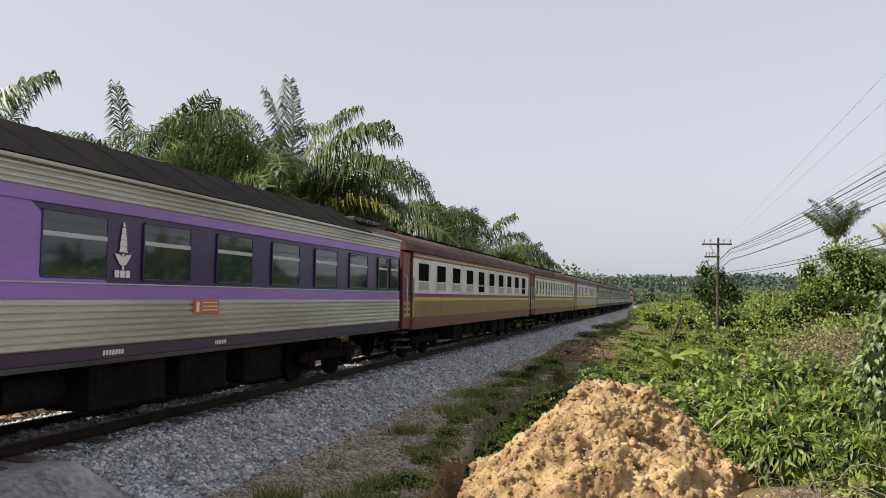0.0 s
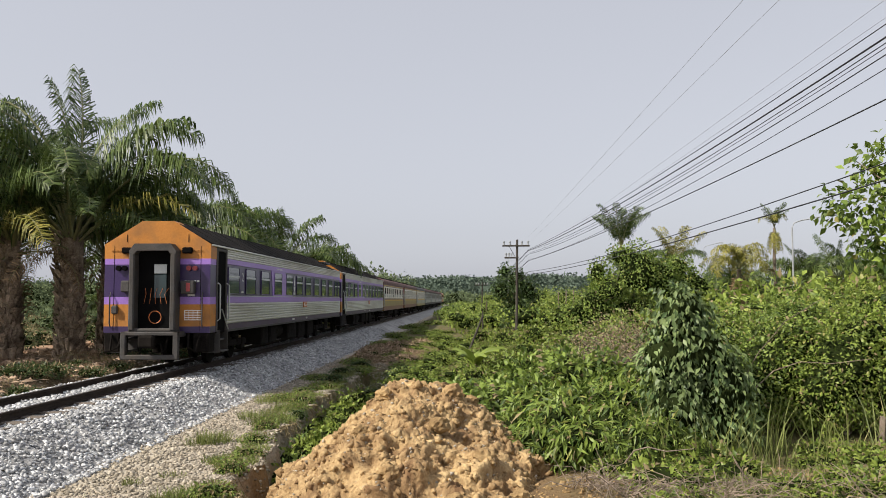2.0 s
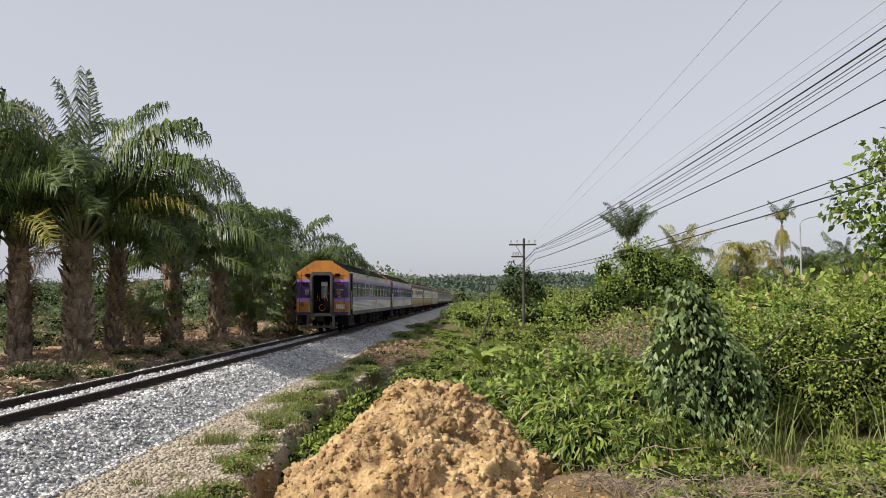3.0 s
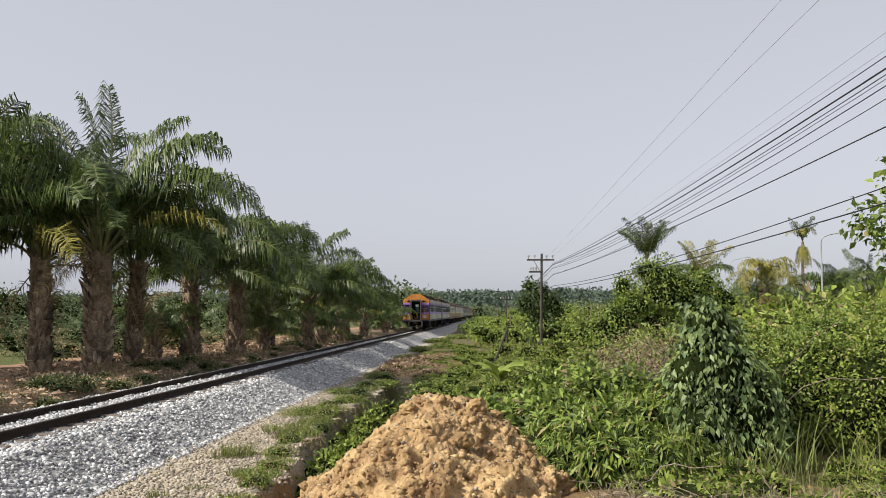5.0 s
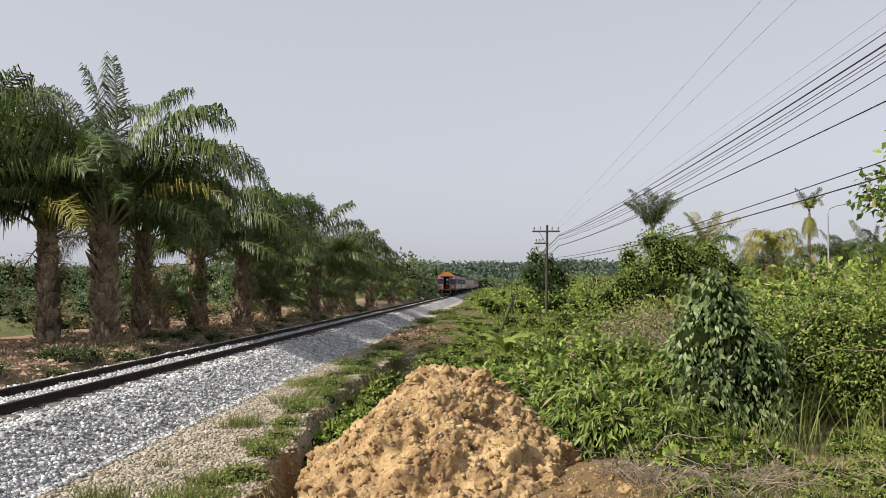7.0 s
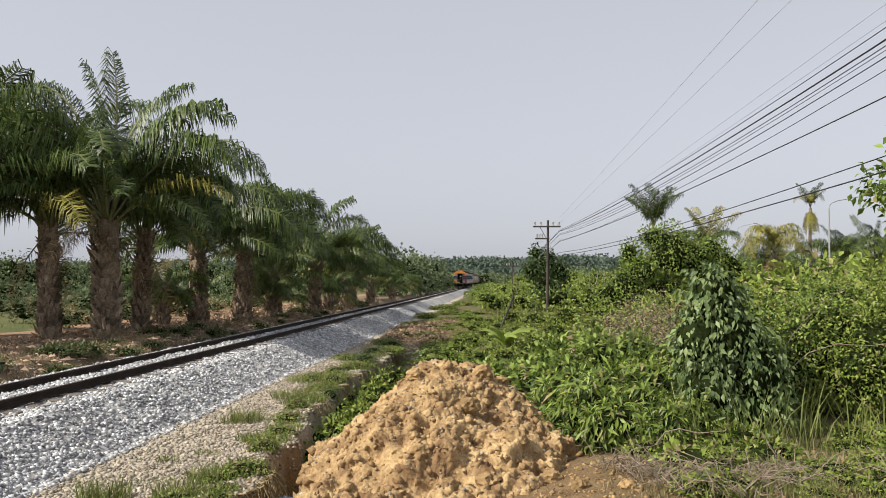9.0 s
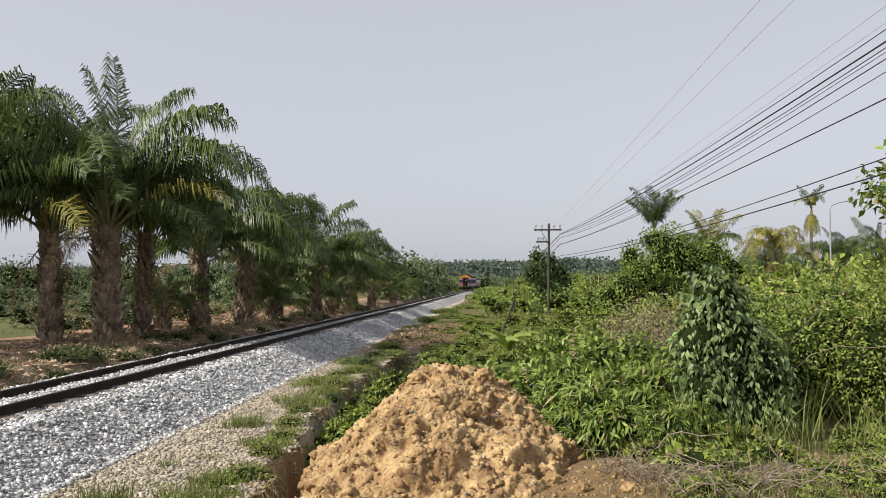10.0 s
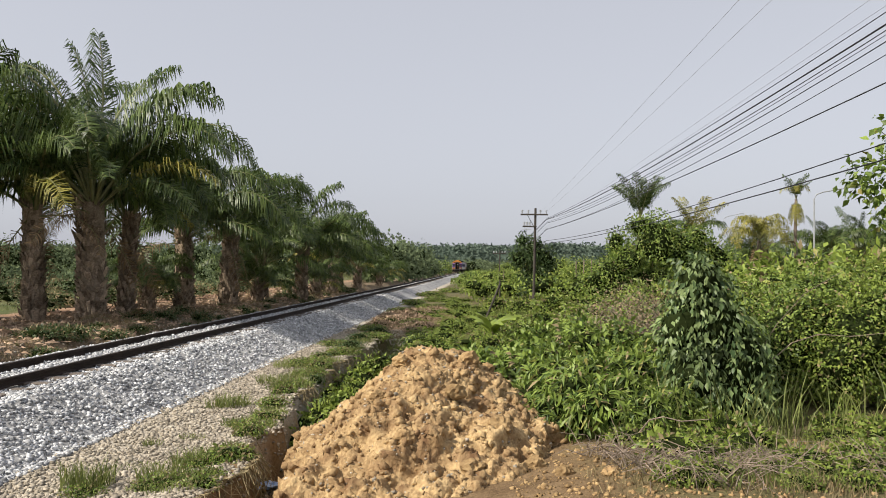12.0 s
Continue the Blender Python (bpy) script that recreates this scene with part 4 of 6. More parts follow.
def shrub(x, y, blobs, n, length, width, mat, label, name="shrub", category="shrub", droop=0.3, core=0.66, stems=4, seed=1, group="", second=None):
    """A bush standing at x, y: blobs are given round its foot."""
    rng = np.random.default_rng(seed)
    t = thing(name, x, y, ground_z(x, y) - 0.03, label, category, group)
    p, d = blob_points(blobs, n, rng)
    ob = part("foliage", leaf_mesh("foliage", p, d, length, width, droop, mat, rng), None, t)
    if second:
        m2, share, ln2 = second
        p, d = blob_points(blobs, int(n * share), rng)
        part("foliage", leaf_mesh("foliage", p, d, ln2, width, droop, m2, rng), None, t)
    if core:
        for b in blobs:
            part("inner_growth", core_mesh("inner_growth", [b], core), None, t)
    if stems:
        bm = bmesh.new()
        for k in range(stems):
            q = blobs[k % len(blobs)]
            e = Vector(q[:3]) + Vector(rng.normal(size=3)) * 0.3 * min(q[3:6])
            s = Vector((rng.normal() * 0.08, rng.normal() * 0.08, 0))
            tube(bm, [s, s.lerp(e, 0.5) + Vector(rng.normal(size=3)) * 0.06, e], 0.02 + 0.006 * q[5], 5, 0.006)
        part("stem", bm, M_TWIG, t)
    return t


def frond_mesh(name, length, droop, lift, leaflet, mat, n=46, seed=0, hang=0.5, width=0.045, stalk=0.22, twist=0.0):
    """A feathered palm frond along +y from its foot: an arching stalk and leaflets that hang to both sides."""
    rng = np.random.default_rng(seed)
    k = np.linspace(0, 1, 14)
    ang = lift - droop * k ** 1.5
    seg = length / 13
    py = np.concatenate([[0], np.cumsum(np.cos(ang[:-1]) * seg)])
    pz = np.concatenate([[0], np.cumsum(np.sin(ang[:-1]) * seg)])
    px = twist * k ** 2 * length * 0.2
    verts, faces, slots = [], [], []
    for i in range(14):
        r = 0.05 * (1 - 0.85 * k[i]) * length / 5.0
        base = len(verts)
        for a in range(3):
            c = a * math.tau / 3 + math.pi / 2
            verts.append((px[i] + r * 1.4 * math.cos(c), py[i] - math.sin(ang[i]) * r * math.sin(c), pz[i] + math.cos(ang[i]) * r * math.sin(c)))
        if i:
            for a in range(3):
                q = [base - 3 + a, base - 3 + (a + 1) % 3, base + (a + 1) % 3, base + a]
                faces += [(q[0], q[1], q[2]), (q[0], q[2], q[3])]
                slots += [1, 1]
    for j in range(n):
        u = stalk + (1 - stalk) * (j + 0.5) / n
        x, y, z, a = np.interp(u, k, px), np.interp(u, k, py), np.interp(u, k, pz), np.interp(u, k, ang)
        ln = leaflet * (0.45 + 0.75 * math.sin(math.pi * min(1, 0.12 + u * 0.86)) ** 0.8) * rng.uniform(0.82, 1.12)
        for s in (-1, 1):
            if rng.random() < 0.07:
                continue
            fwd = 0.45 + 0.5 * u + rng.normal() * 0.20
            d = Vector((s * 1.0, fwd * math.cos(a), fwd * math.sin(a) + 0.30 - 0.13 * hang + rng.normal() * 0.38)).normalized()
            tang = Vector((0, math.cos(a), math.sin(a)))
            b0 = Vector((x, y, z))
            m = b0 + d * ln * 0.5
            t = m + (d + Vector((0, 0, -hang * rng.uniform(1.1, 2.2)))).normalized() * ln * 0.5
            w = tang * (width * rng.uniform(0.8, 1.2))
            base = len(verts)
            verts += [tuple(b0 - w * 0.4), tuple(b0 + w * 0.4), tuple(m + w * 0.55), tuple(m - w * 0.55), tuple(t)]
            faces += [(base, base + 1, base + 2), (base, base + 2, base + 3), (base + 3, base + 2, base + 4)]
            slots += [0, 0, 0]
    return mesh_of(name, verts, faces, [mat, M_RACHIS], slots=slots)


FRONDS = {
    "up": [frond_mesh("frond", 5.0, 1.4, 1.46, 1.0, M_FROND, 116, 1, 1.3, 0.045), frond_mesh("frond", 5.2, 2.3, 1.40, 1.0, M_FROND, 116, 2, 1.6, 0.045, twist=0.4), frond_mesh("frond", 4.4, 0.5, 1.52, 0.7, M_FROND, 96, 12, 0.9, 0.034)],
    "arch": [frond_mesh("frond", 5.6, 2.5, 1.24, 1.05, M_FROND, 120, 3, 1.6, 0.045, twist=-0.4), frond_mesh("frond", 5.6, 2.2, 1.02, 1.05, M_FROND, 120, 4, 1.7, 0.045, twist=0.3)],
    "low": [frond_mesh("frond", 5.2, 1.6, 0.95, 0.9, M_FROND, 112, 5, 1.3, 0.045, 0.30), frond_mesh("frond", 5.0, 1.6, 0.75, 0.9, M_FROND, 112, 6, 1.4, 0.045, 0.32, twist=-0.5), frond_mesh("frond", 4.6, 1.4, 0.60, 0.85, M_FROND, 90, 14, 1.3, 0.045, 0.34)],
    "dry": [frond_mesh("frond", 3.4, 1.5, 0.25, 0.6, M_FROND_D, 40, 7, 1.2, 0.03), frond_mesh("frond", 2.6, 0.8, -0.85, 0.5, M_FROND_D, 30, 8, 1.2, 0.03)],
    "old": [frond_mesh("frond", 4.4, 1.6, 0.75, 0.8, M_FROND_Y, 56, 9, 1.0, 0.04)],
}


def palm_trunk(height, radius, seed):
    """A stout trunk, wrapped in the stubs of cut fronds set on a spiral."""
    rng = random.Random(seed)
    bm = bmesh.new()
    lean = (rng.uniform(-0.1, 0.1), rng.uniform(-0.1, 0.1))
    tube(bm, [(lean[0] * z * z / height, lean[1] * z * z / height, z * height - 0.1) for z in (0, 0.12, 0.5, 0.8, 1.0)], radius * 0.92, 12, radius * 0.72)
    rows = int(height / 0.16)
    for r in range(rows):
        z = 0.05 + r * height / rows
        for k in range(8):
            a = (r * 0.5 + k) * math.tau / 8 + r * 0.13
            rr = radius * (0.95 - 0.2 * z / height) * (1.12 if z < 0.3 else 1.0)
            o = Vector((lean[0] * (z / height) ** 2 * height + math.cos(a) * rr, lean[1] * (z / height) ** 2 * height + math.sin(a) * rr, z))
            out = Vector((math.cos(a), math.sin(a), 0))
            side = Vector((-math.sin(a), math.cos(a), 0))
            s, h, d = rng.uniform(0.06, 0.13), rng.uniform(0.16, 0.40), rng.uniform(0.02, 0.22)
            q = [o - side * s - out * 0.12, o + side * s - out * 0.12, o + side * s * 0.7 + out * d + Vector((0, 0, h)), o - side * s * 0.7 + out * d + Vector((0, 0, h)), o + Vector((0, 0, h * 1.1)) - out * 0.1, o + out * 0.06 + Vector((0, 0, 0.02))]
            v = [bm.verts.new(p) for p in q]
            for f in ((0, 1, 5), (1, 2, 5), (2, 3, 5), (3, 0, 5), (3, 2, 4)):
                bm.faces.new([v[i] for i in f])
    return bm


def oil_palm(x, y, height, spread, seed, label, trunk=0.5, counts=(6, 11, 9, 3), turn=0.0, group="oil palms beside the track", tops=()):
    rng = random.Random(seed)
    p = thing("oil_palm", x, y, ground_z(x, y) - 0.05, label, "palm tree", group)
    part("trunk", palm_trunk(height, trunk, seed), M_TRUNK, p, "stout trunk wrapped in old frond stubs")
    for kind, n in zip(("up", "arch", "low", "dry"), counts):
        for k in range(n):
            me = FRONDS[kind][(k + seed) % len(FRONDS[kind])]
            if kind == "low" and k % 11 == 3:
                me = FRONDS["old"][0]
            f = new("frond", me)
            f.parent = p
            az = turn + k * 360 / n + rng.uniform(-24, 24) + {"up": 0, "arch": 20, "low": 47, "dry": 80}[kind]
            f.matrix_basis = pose(0, 0, height - {"up": 0.0, "arch": 0.12, "low": 0.3, "dry": 0.5}[kind], rng.uniform(-14, 10), rng.uniform(-22, 22), az) @ Matrix.Translation((0, 0.14, 0))
            s = spread * rng.uniform(0.8, 1.15)
            f.scale = (s, s, s)
            if kind == "dry":
                tagged(f, "dead brown hanging frond")
    for k, (az, lift, droop, length) in enumerate(tops):
        f = part("frond", frond_mesh("frond", length, droop, lift, 1.15, M_FROND, 120, seed * 7 + k, 1.7, 0.042), None, p)
        f.matrix_basis = pose(0, 0, height - 0.05, 0, rng.uniform(-12, 12), az) @ Matrix.Translation((0, 0.12, 0))
    return p


# ---- oil palms along the line ----
PALMS = [
    # x, y, trunk height, spread, trunk radius, fronds up / arching / low / dead, tall fronds of their own
    (-20.5, 20.5, 4.0, 1.1, 0.46, (5, 10, 8, 2), ()),
    (-19.2, 27.2, 4.4, 1.15, 0.45, (5, 10, 7, 2), ((-80, 1.45, 1.5, 6.4), (-60, 1.4, 2.2, 6.6))),
    (-14.9, 27.0, 4.0, 1.0, 0.38, (3, 10, 9, 3), ((60, 1.46, 1.9, 7.0), (100, 1.42, 2.3, 7.0), (-40, 1.48, 1.6, 6.6))),
    (-12.9, 27.0, 4.1, 1.1, 0.55, (2, 9, 10, 3), ((86, 1.46, 2.5, 8.4), (62, 1.48, 1.8, 7.4), (60, 1.56, 0.5, 6.2), (-72, 1.48, 2.0, 6.2), (-100, 1.30, 2.3, 5.6), (-50, 1.54, 1.2, 5.6), (150, 1.4, 2.0, 6.4))),
    (-13.4, 30.8, 3.8, 0.95, 0.33, (0, 8, 9, 2), ((-92, 1.40, 2.7, 7.2), (-76, 1.28, 2.6, 6.8), (85, 1.3, 2.2, 5.6))),
    (-13.3, 36.6, 3.4, 0.98, 0.45, (2, 9, 10, 3), ((-85, 1.2, 2.5, 6.4), (-100, 1.3, 2.6, 6.0))),
    (-12.1, 39.2, 3.5, 0.92, 0.46, (3, 9, 10, 3), ((-60, 1.35, 2.4, 5.6),)),
    (-12.4, 46.0, 2.3, 0.75, 0.42, (5, 12, 12, 2), ()),
    (-10.9, 49.5, 3.0, 0.98, 0.40, (9, 12, 12, 2), ()),
    (-10.9, 59.5, 2.5, 0.85, 0.42, (8, 12, 12, 2), ()),
    (-12.6, 67.0, 2.5, 0.8, 0.42, (8, 12, 12, 2), ()),
    (-11.0, 72.0, 1.8, 0.72, 0.40, (4, 9, 10, 2), ()),
    (-14.0, 80.0, 2.0, 0.75, 0.40, (4, 9, 9, 2), ()),
]
for k, (x, y, h, s, r, n, tops) in enumerate(PALMS):
    oil_palm(x, y, h, s, 11 + k, "tall oil palm with arching dark green fronds", r * 0.85, n, 37 * k, tops=tops)
for k, (x, y, s) in enumerate(((-14.4, 35.2, 0.45), (-12.0, 44.0, 0.5), (-10.9, 54.0, 0.45), (-12.2, 63.0, 0.6), (-10.8, 86.0, 0.7), (-12.0, 96.0, 0.75))):
    oil_palm(x, y, 0.9, s, 41 + k, "young oil palm with a short trunk", 0.28, (6, 9, 7, 0), 20 * k, "young oil palms")


# ---- heap of dug clay ----
def heap_z(x, y):
    """The smooth body of the heap."""
    ex, ey = (x + 0.80 - 0.04 * (y - 11)) / (1.62 if x < -0.8 else 2.15), (y - 11.9) / (3.3 if y < 11.9 else 2.6)
    r = math.sqrt(ex * ex + ey * ey) * (1 + 0.10 * fbm(x, y, 0.9, 21.0, 2))
    if r >= 1.15:
        return -9.0
    h = 1.50 * (1 - r) if r > 0.30 else 1.50 * (0.70 - (r - 0.30) * 0.40)
    return -0.60 + h + 0.13 * fbm(x, y, 1.7, 4.0, 2)


def heap_point(x, y):
    """A point of the broken surface, pushed out along the slope's own normal, and that normal."""
    z = heap_z(x, y)
    if z < -5:
        return Vector((x, y, ground_z(x, y) - 0.25)), Vector((0, 0, 1))
    n = Vector((-(max(heap_z(x + 0.08, y), -0.8) - max(heap_z(x - 0.08, y), -0.8)) / 0.16, -(max(heap_z(x, y + 0.08), -0.8) - max(heap_z(x, y - 0.08), -0.8)) / 0.16, 1)).normalized()
    p = Vector((x, y, z))
    d = 0.15 * noise.fractal(p * 1.8, 0.75, 2.1, 6, noise_basis="PERLIN_ORIGINAL")
    d += 0.11 * (noise.turbulence(p * 2.4 + Vector((3, 1, 0)), 4, True, noise_basis="PERLIN_ORIGINAL") - 0.35)
    warp = noise.noise_vector(p * 6.0) + noise.noise_vector(p * 17.0) * 0.5
    for scale, depth in ((4.6, 0.05), (10.0, 0.045), (23.0, 0.032), (45.0, 0.016)):
        near, at = noise.voronoi(p * scale + warp * 0.5)
        d += depth * (0.42 - near[0])
    return p + n * d, n


def build_heap():
    xs, ys = np.arange(-3.0, 2.4, 0.018), np.arange(7.8, 14.2, 0.024)
    nx, ny = len(xs), len(ys)
    v = []
    for y in ys:
        for x in xs:
            p = heap_point(x, y)[0]
            g = ground_z(x, y) - 0.25
            v.append((p.x, p.y, p.z if p.z > g else g))
    i = np.arange(nx * ny).reshape(ny, nx)
    faces = np.stack([i[:-1, :-1], i[:-1, 1:], i[1:, 1:], i[1:, :-1]], -1).reshape(-1, 4)
    heap = new("clay_heap", mesh_of("clay_heap", v, faces, M_CLAY, False))
    tagged(heap, "heap of dug yellow-brown clay beside the trench", "earth heap", kind="stuff")
    rng = np.random.default_rng(8)
    c, s = [], []
    while len(c) < 9000:
        x, y = rng.uniform(-2.6, 1.7), rng.uniform(8.2, 14)
        z = heap_z(x, y)
        if z > ground_z(x, y) - 0.04:
            p, n = heap_point(x, y)
            k = 0.005 + 0.065 * rng.random() ** 8
            c.append(tuple(p - n * k * 0.25))
            s.append(k)
    ob = new("clay_crumbs", lumps("clay_crumbs", c, s, M_CLAY, 0.95, rng))
    c = []
    while len(c) < 700:
        x, y = rng.uniform(-2.4, 0.9), rng.uniform(8.4, 12.5)
        if heap_z(x, y) > ground_z(x, y):
            c.append(tuple(heap_point(x, y)[0]))
    pale = new("pale_stones", lumps("pale_stones", c, 0.007 + 0.022 * rng.random(700) ** 2, M_PEBBLE, 0.8, rng))
    tagged(pale, "small pale stones mixed into the clay", "stones", kind="stuff")
    c = [(x, y, ground_z(x, y) + 0.004) for x, y in zip(rng.uniform(0.3, 4.2, 2600), rng.uniform(7.6, 10.4, 2600))]
    spill = new("spilled_clay", lumps("spilled_clay", c, 0.005 + 0.03 * rng.random(2600) ** 4, M_CLOD, 0.8, rng))
    tagged(spill, "crumbs of clay and stones on trodden earth", "clay crumbs", kind="stuff")
    tagged(ob, "crumbs of dry clay lying on the heap", "clay crumbs", kind="stuff")
    for k, (x, y, r) in enumerate(((0.22, 10.1, 0.15), (0.62, 9.7, 0.12), (-0.35, 10.6, 0.13), (-0.9, 9.6, 0.12), (-1.3, 10.4, 0.10), (0.9, 9.2, 0.10), (-0.2, 11.7, 0.14), (0.05, 12.0, 0.12), (-1.15, 11.6, 0.12), (-0.1, 9.3, 0.13), (1.35, 8.9, 0.09), (-0.65, 12.4, 0.12))):
        bm = bmesh.new()
        rr = bmesh.ops.create_icosphere(bm, subdivisions=3, radius=r)
        for vv in rr["verts"]:
            q = vv.co * (1.0 / r)
            vv.co *= 1 + 0.30 * noise.noise(q * 1.3 + Vector((k * 3.1, 0, 0))) + 0.24 * noise.noise(q * 3.5 + Vector((0, k, 0))) + 0.14 * noise.noise(q * 9 + Vector((k, 0, 0)))
            vv.co.z *= 0.8
        ob = new("clay_clod", bm_mesh("clay_clod", bm, M_CLOD))
        ob.matrix_basis = pose(x, y, max(heap_z(x, y), ground_z(x, y)) + r * 0.15, 0, 0, 40 * k)
        tagged(ob, "large clod of dry yellow clay", "clod", "clods on the heap")


build_heap()


# ---- vegetation near the camera ----
vine = shrub(3.0, 11.5, [(-0.08, 0, 1.80, 0.40, 0.42, 0.5), (-0.28, 0, 1.25, 0.38, 0.4, 0.5), (0.1, 0, 1.3, 0.5, 0.5, 0.6), (0.40, -0.05, 0.85, 0.45, 0.5, 0.6), (-0.2, -0.1, 0.6, 0.42, 0.5, 0.5), (0.3, -0.1, 0.35, 0.62, 0.5, 0.4)], 6000, 0.115, 0.46, M_VINE, "young tree smothered in dark broad-leaved vine", "vine_covered_tree", "shrub", 1.3, 0.72, 4, 3)
for k, (x, y, s, h) in enumerate(((4.6, 12.9, 0.85, 1.15), (5.5, 12.5, 0.9, 1.25), (6.5, 12.4, 0.95, 1.35), (7.6, 12.2, 1.0, 1.4), (5.2, 14.4, 1.0, 1.4), (6.6, 14.6, 1.1, 1.5), (4.2, 14.8, 0.9, 1.2), (8.4, 14.0, 1.2, 1.4), (9.6, 13.0, 1.3, 1.4))):
    shrub(x, y, [(0, 0, h * 0.75, s, s * 0.8, h * 0.72), (0.4, 0.1, h * 1.1, s * 0.6, s * 0.6, h * 0.5), (-0.4, -0.2, h * 0.5, s * 0.6, s * 0.6, h * 0.5)], 8000, 0.07, 0.5, M_LEAF_L if k % 4 else M_LEAF, "tangled bright green thicket with creepers", "thicket", "shrub", 0.35, 0.58, 5, 20 + k, "thicket behind the heap", (M_DRY, 0.05, 0.07))


def herb(seed, mat, length, width, h, w, n, droop=0.5, label="clump of leafy weeds", dry=0.06):
    return shrub(0, -300 - seed * 5, [(0, 0, h * 0.55, w, w, h * 0.5), (w * 0.5, 0.1, h * 0.4, w * 0.6, w * 0.6, h * 0.4), (-w * 0.4, -w * 0.4, h * 0.35, w * 0.6, w * 0.6, h * 0.4)], n, length, width, mat, label, "weed_clump", "weeds", droop, 0.6, 3, 60 + seed, "weeds by the heap", (M_DRY, dry, length))


def place(src, spots, rng, keep_first=True):
    """Sets a plant and its copies on the ground at the spots x, y, size."""
    for k, (x, y, s) in enumerate(spots):
        m = pose(x, y, ground_z(x, y) - 0.03, 0, 0, rng.uniform(0, 360))
        if k == 0:
            src.matrix_basis = m
            o = src
        else:
            o = copy_thing(src, m)
        o.scale = (s, s, s * rng.uniform(0.85, 1.15))


rng = random.Random(77)
long_leaf = herb(1, M_LEAF, 0.19, 0.24, 0.8, 0.5, 1000, 0.7, "clump of long-leaved green weeds")
place(long_leaf, [(0.75, 12.2, 0.9), (1.3, 11.6, 1.0), (1.9, 11.4, 1.0), (1.6, 12.4, 1.1), (2.2, 12.6, 1.1), (1.1, 13.2, 1.0), (2.5, 10.9, 0.7), (0.9, 11.2, 0.7), (1.5, 10.9, 0.8), (2.0, 13.6, 1.0), (2.1, 10.6, 0.7)], rng)
broad = herb(2, M_LEAF, 0.125, 0.5, 0.7, 0.5, 1100, 0.3, "clump of broad-leaved green weeds")
place(broad, [(0.0, 15.0, 1.25), (0.5, 15.6, 1.3), (-0.3, 16.4, 1.1), (1.0, 16.6, 1.2), (2.0, 16.6, 1.3), (2.7, 16.9, 1.3), (1.4, 19.6, 1.2), (2.3, 20.2, 1.3), (0.9, 15.0, 1.0), (1.6, 15.4, 1.0), (2.4, 15.0, 1.0), (3.2, 16.0, 1.1), (0.6, 18.0, 0.8), (1.8, 18.5, 0.9), (2.9, 18.2, 1.0), (4.0, 18.8, 1.2), (3.4, 13.6, 1.0)], rng)
creeper = herb(3, M_LEAF_L, 0.095, 0.5, 0.6, 0.6, 1300, 0.2, "low bright green creeping weeds", 0.12)
place(creeper, [(1.2, 20.5, 1.0), (2.4, 21.5, 1.1), (3.6, 22.0, 1.3), (0.2, 22.5, 0.8), (4.8, 21.0, 1.5), (1.4, 24.5, 1.0), (2.9, 25.5, 1.2), (4.2, 26.0, 1.5), (5.6, 24.5, 1.8), (0.4, 27.5, 0.9), (2.0, 28.8, 1.1), (3.6, 30.0, 1.5), (5.4, 30.0, 1.9), (6.8, 27.5, 2.2), (0.8, 33.0, 1.1), (4.4, 34.5, 1.8), (6.6, 34.0, 2.4), (8.4, 31.0, 2.6), (7.2, 20.0, 2.0), (8.6, 23.5, 2.4), (3.0, 36.5, 1.5), (1.8, 39.0, 1.3), (0.6, 42.0, 1.2), (6.0, 18.0, 1.8), (8.0, 18.0, 2.4), (9.8, 19.5, 2.8), (11.5, 21.0, 3.0), (10.2, 25.5, 3.2), (12.6, 27.0, 3.6), (14.5, 30.0, 4.0), (11.5, 32.0, 3.8), (9.6, 35.0, 3.4), (13.5, 36.5, 4.2), (16.5, 35.0, 4.2), (16.8, 40.0, 4.0), (12.0, 40.5, 3.6), (19.5, 41.0, 4.4), (18.0, 33.0, 4.0), (21.0, 37.0, 4.2)], rng)
lip_weed = herb(11, M_LEAF, 0.075, 0.45, 0.28, 0.34, 700, 0.4, "dark green weeds rooted along the trench lip", 0.35)
place(lip_weed, [(-3.15 - 0.09 * k + rng.uniform(-0.35, 0.12), 9.0 + 1.35 * k + rng.uniform(-0.2, 0.2), rng.uniform(0.45, 0.85)) for k in range(12)], rng)
trench_weed = herb(4, M_LEAF_L, 0.10, 0.5, 0.55, 0.3, 420, 0.3, "bright green weeds growing in the trench", 0.02)
place(trench_weed, [(-3.04, 13.6, 0.8), (-3.18, 14.8, 0.9), (-3.08, 15.4, 1.0), (-3.38, 16.8, 1.0), (-2.78, 16.8, 1.2), (-2.88, 17.4, 1.2), (-3.49, 19.6, 1.2), (-2.9, 20.4, 1.3), (-3.3, 22.5, 1.3), (-3.05, 23.5, 1.4), (-2.4, 9.6, 0.5), (-2.51, 11.8, 0.7), (-2.52, 12.7, 0.9), (-2.91, 14.5, 0.8), (-3.12, 16.0, 0.9), (-2.46, 13.2, 1.0), (-2.63, 15.4, 1.1), (-3.4, 18.4, 1.0), (-2.27, 10.6, 0.7), (-2.27, 11.3, 0.9), (-2.29, 12.2, 0.9), (-2.5, 13.1, 1.0), (-2.62, 14.0, 1.1), (-2.6, 15.0, 1.0), (-2.89, 16.2, 1.0), (-2.94, 17.5, 1.1), (-2.85, 19.0, 1.2), (-3.2, 21.0, 1.2)], rng)
brownish = herb(5, M_DRY, 0.09, 0.5, 0.7, 0.6, 700, 0.3, "withered brown scrub between green bushes", 0.3)
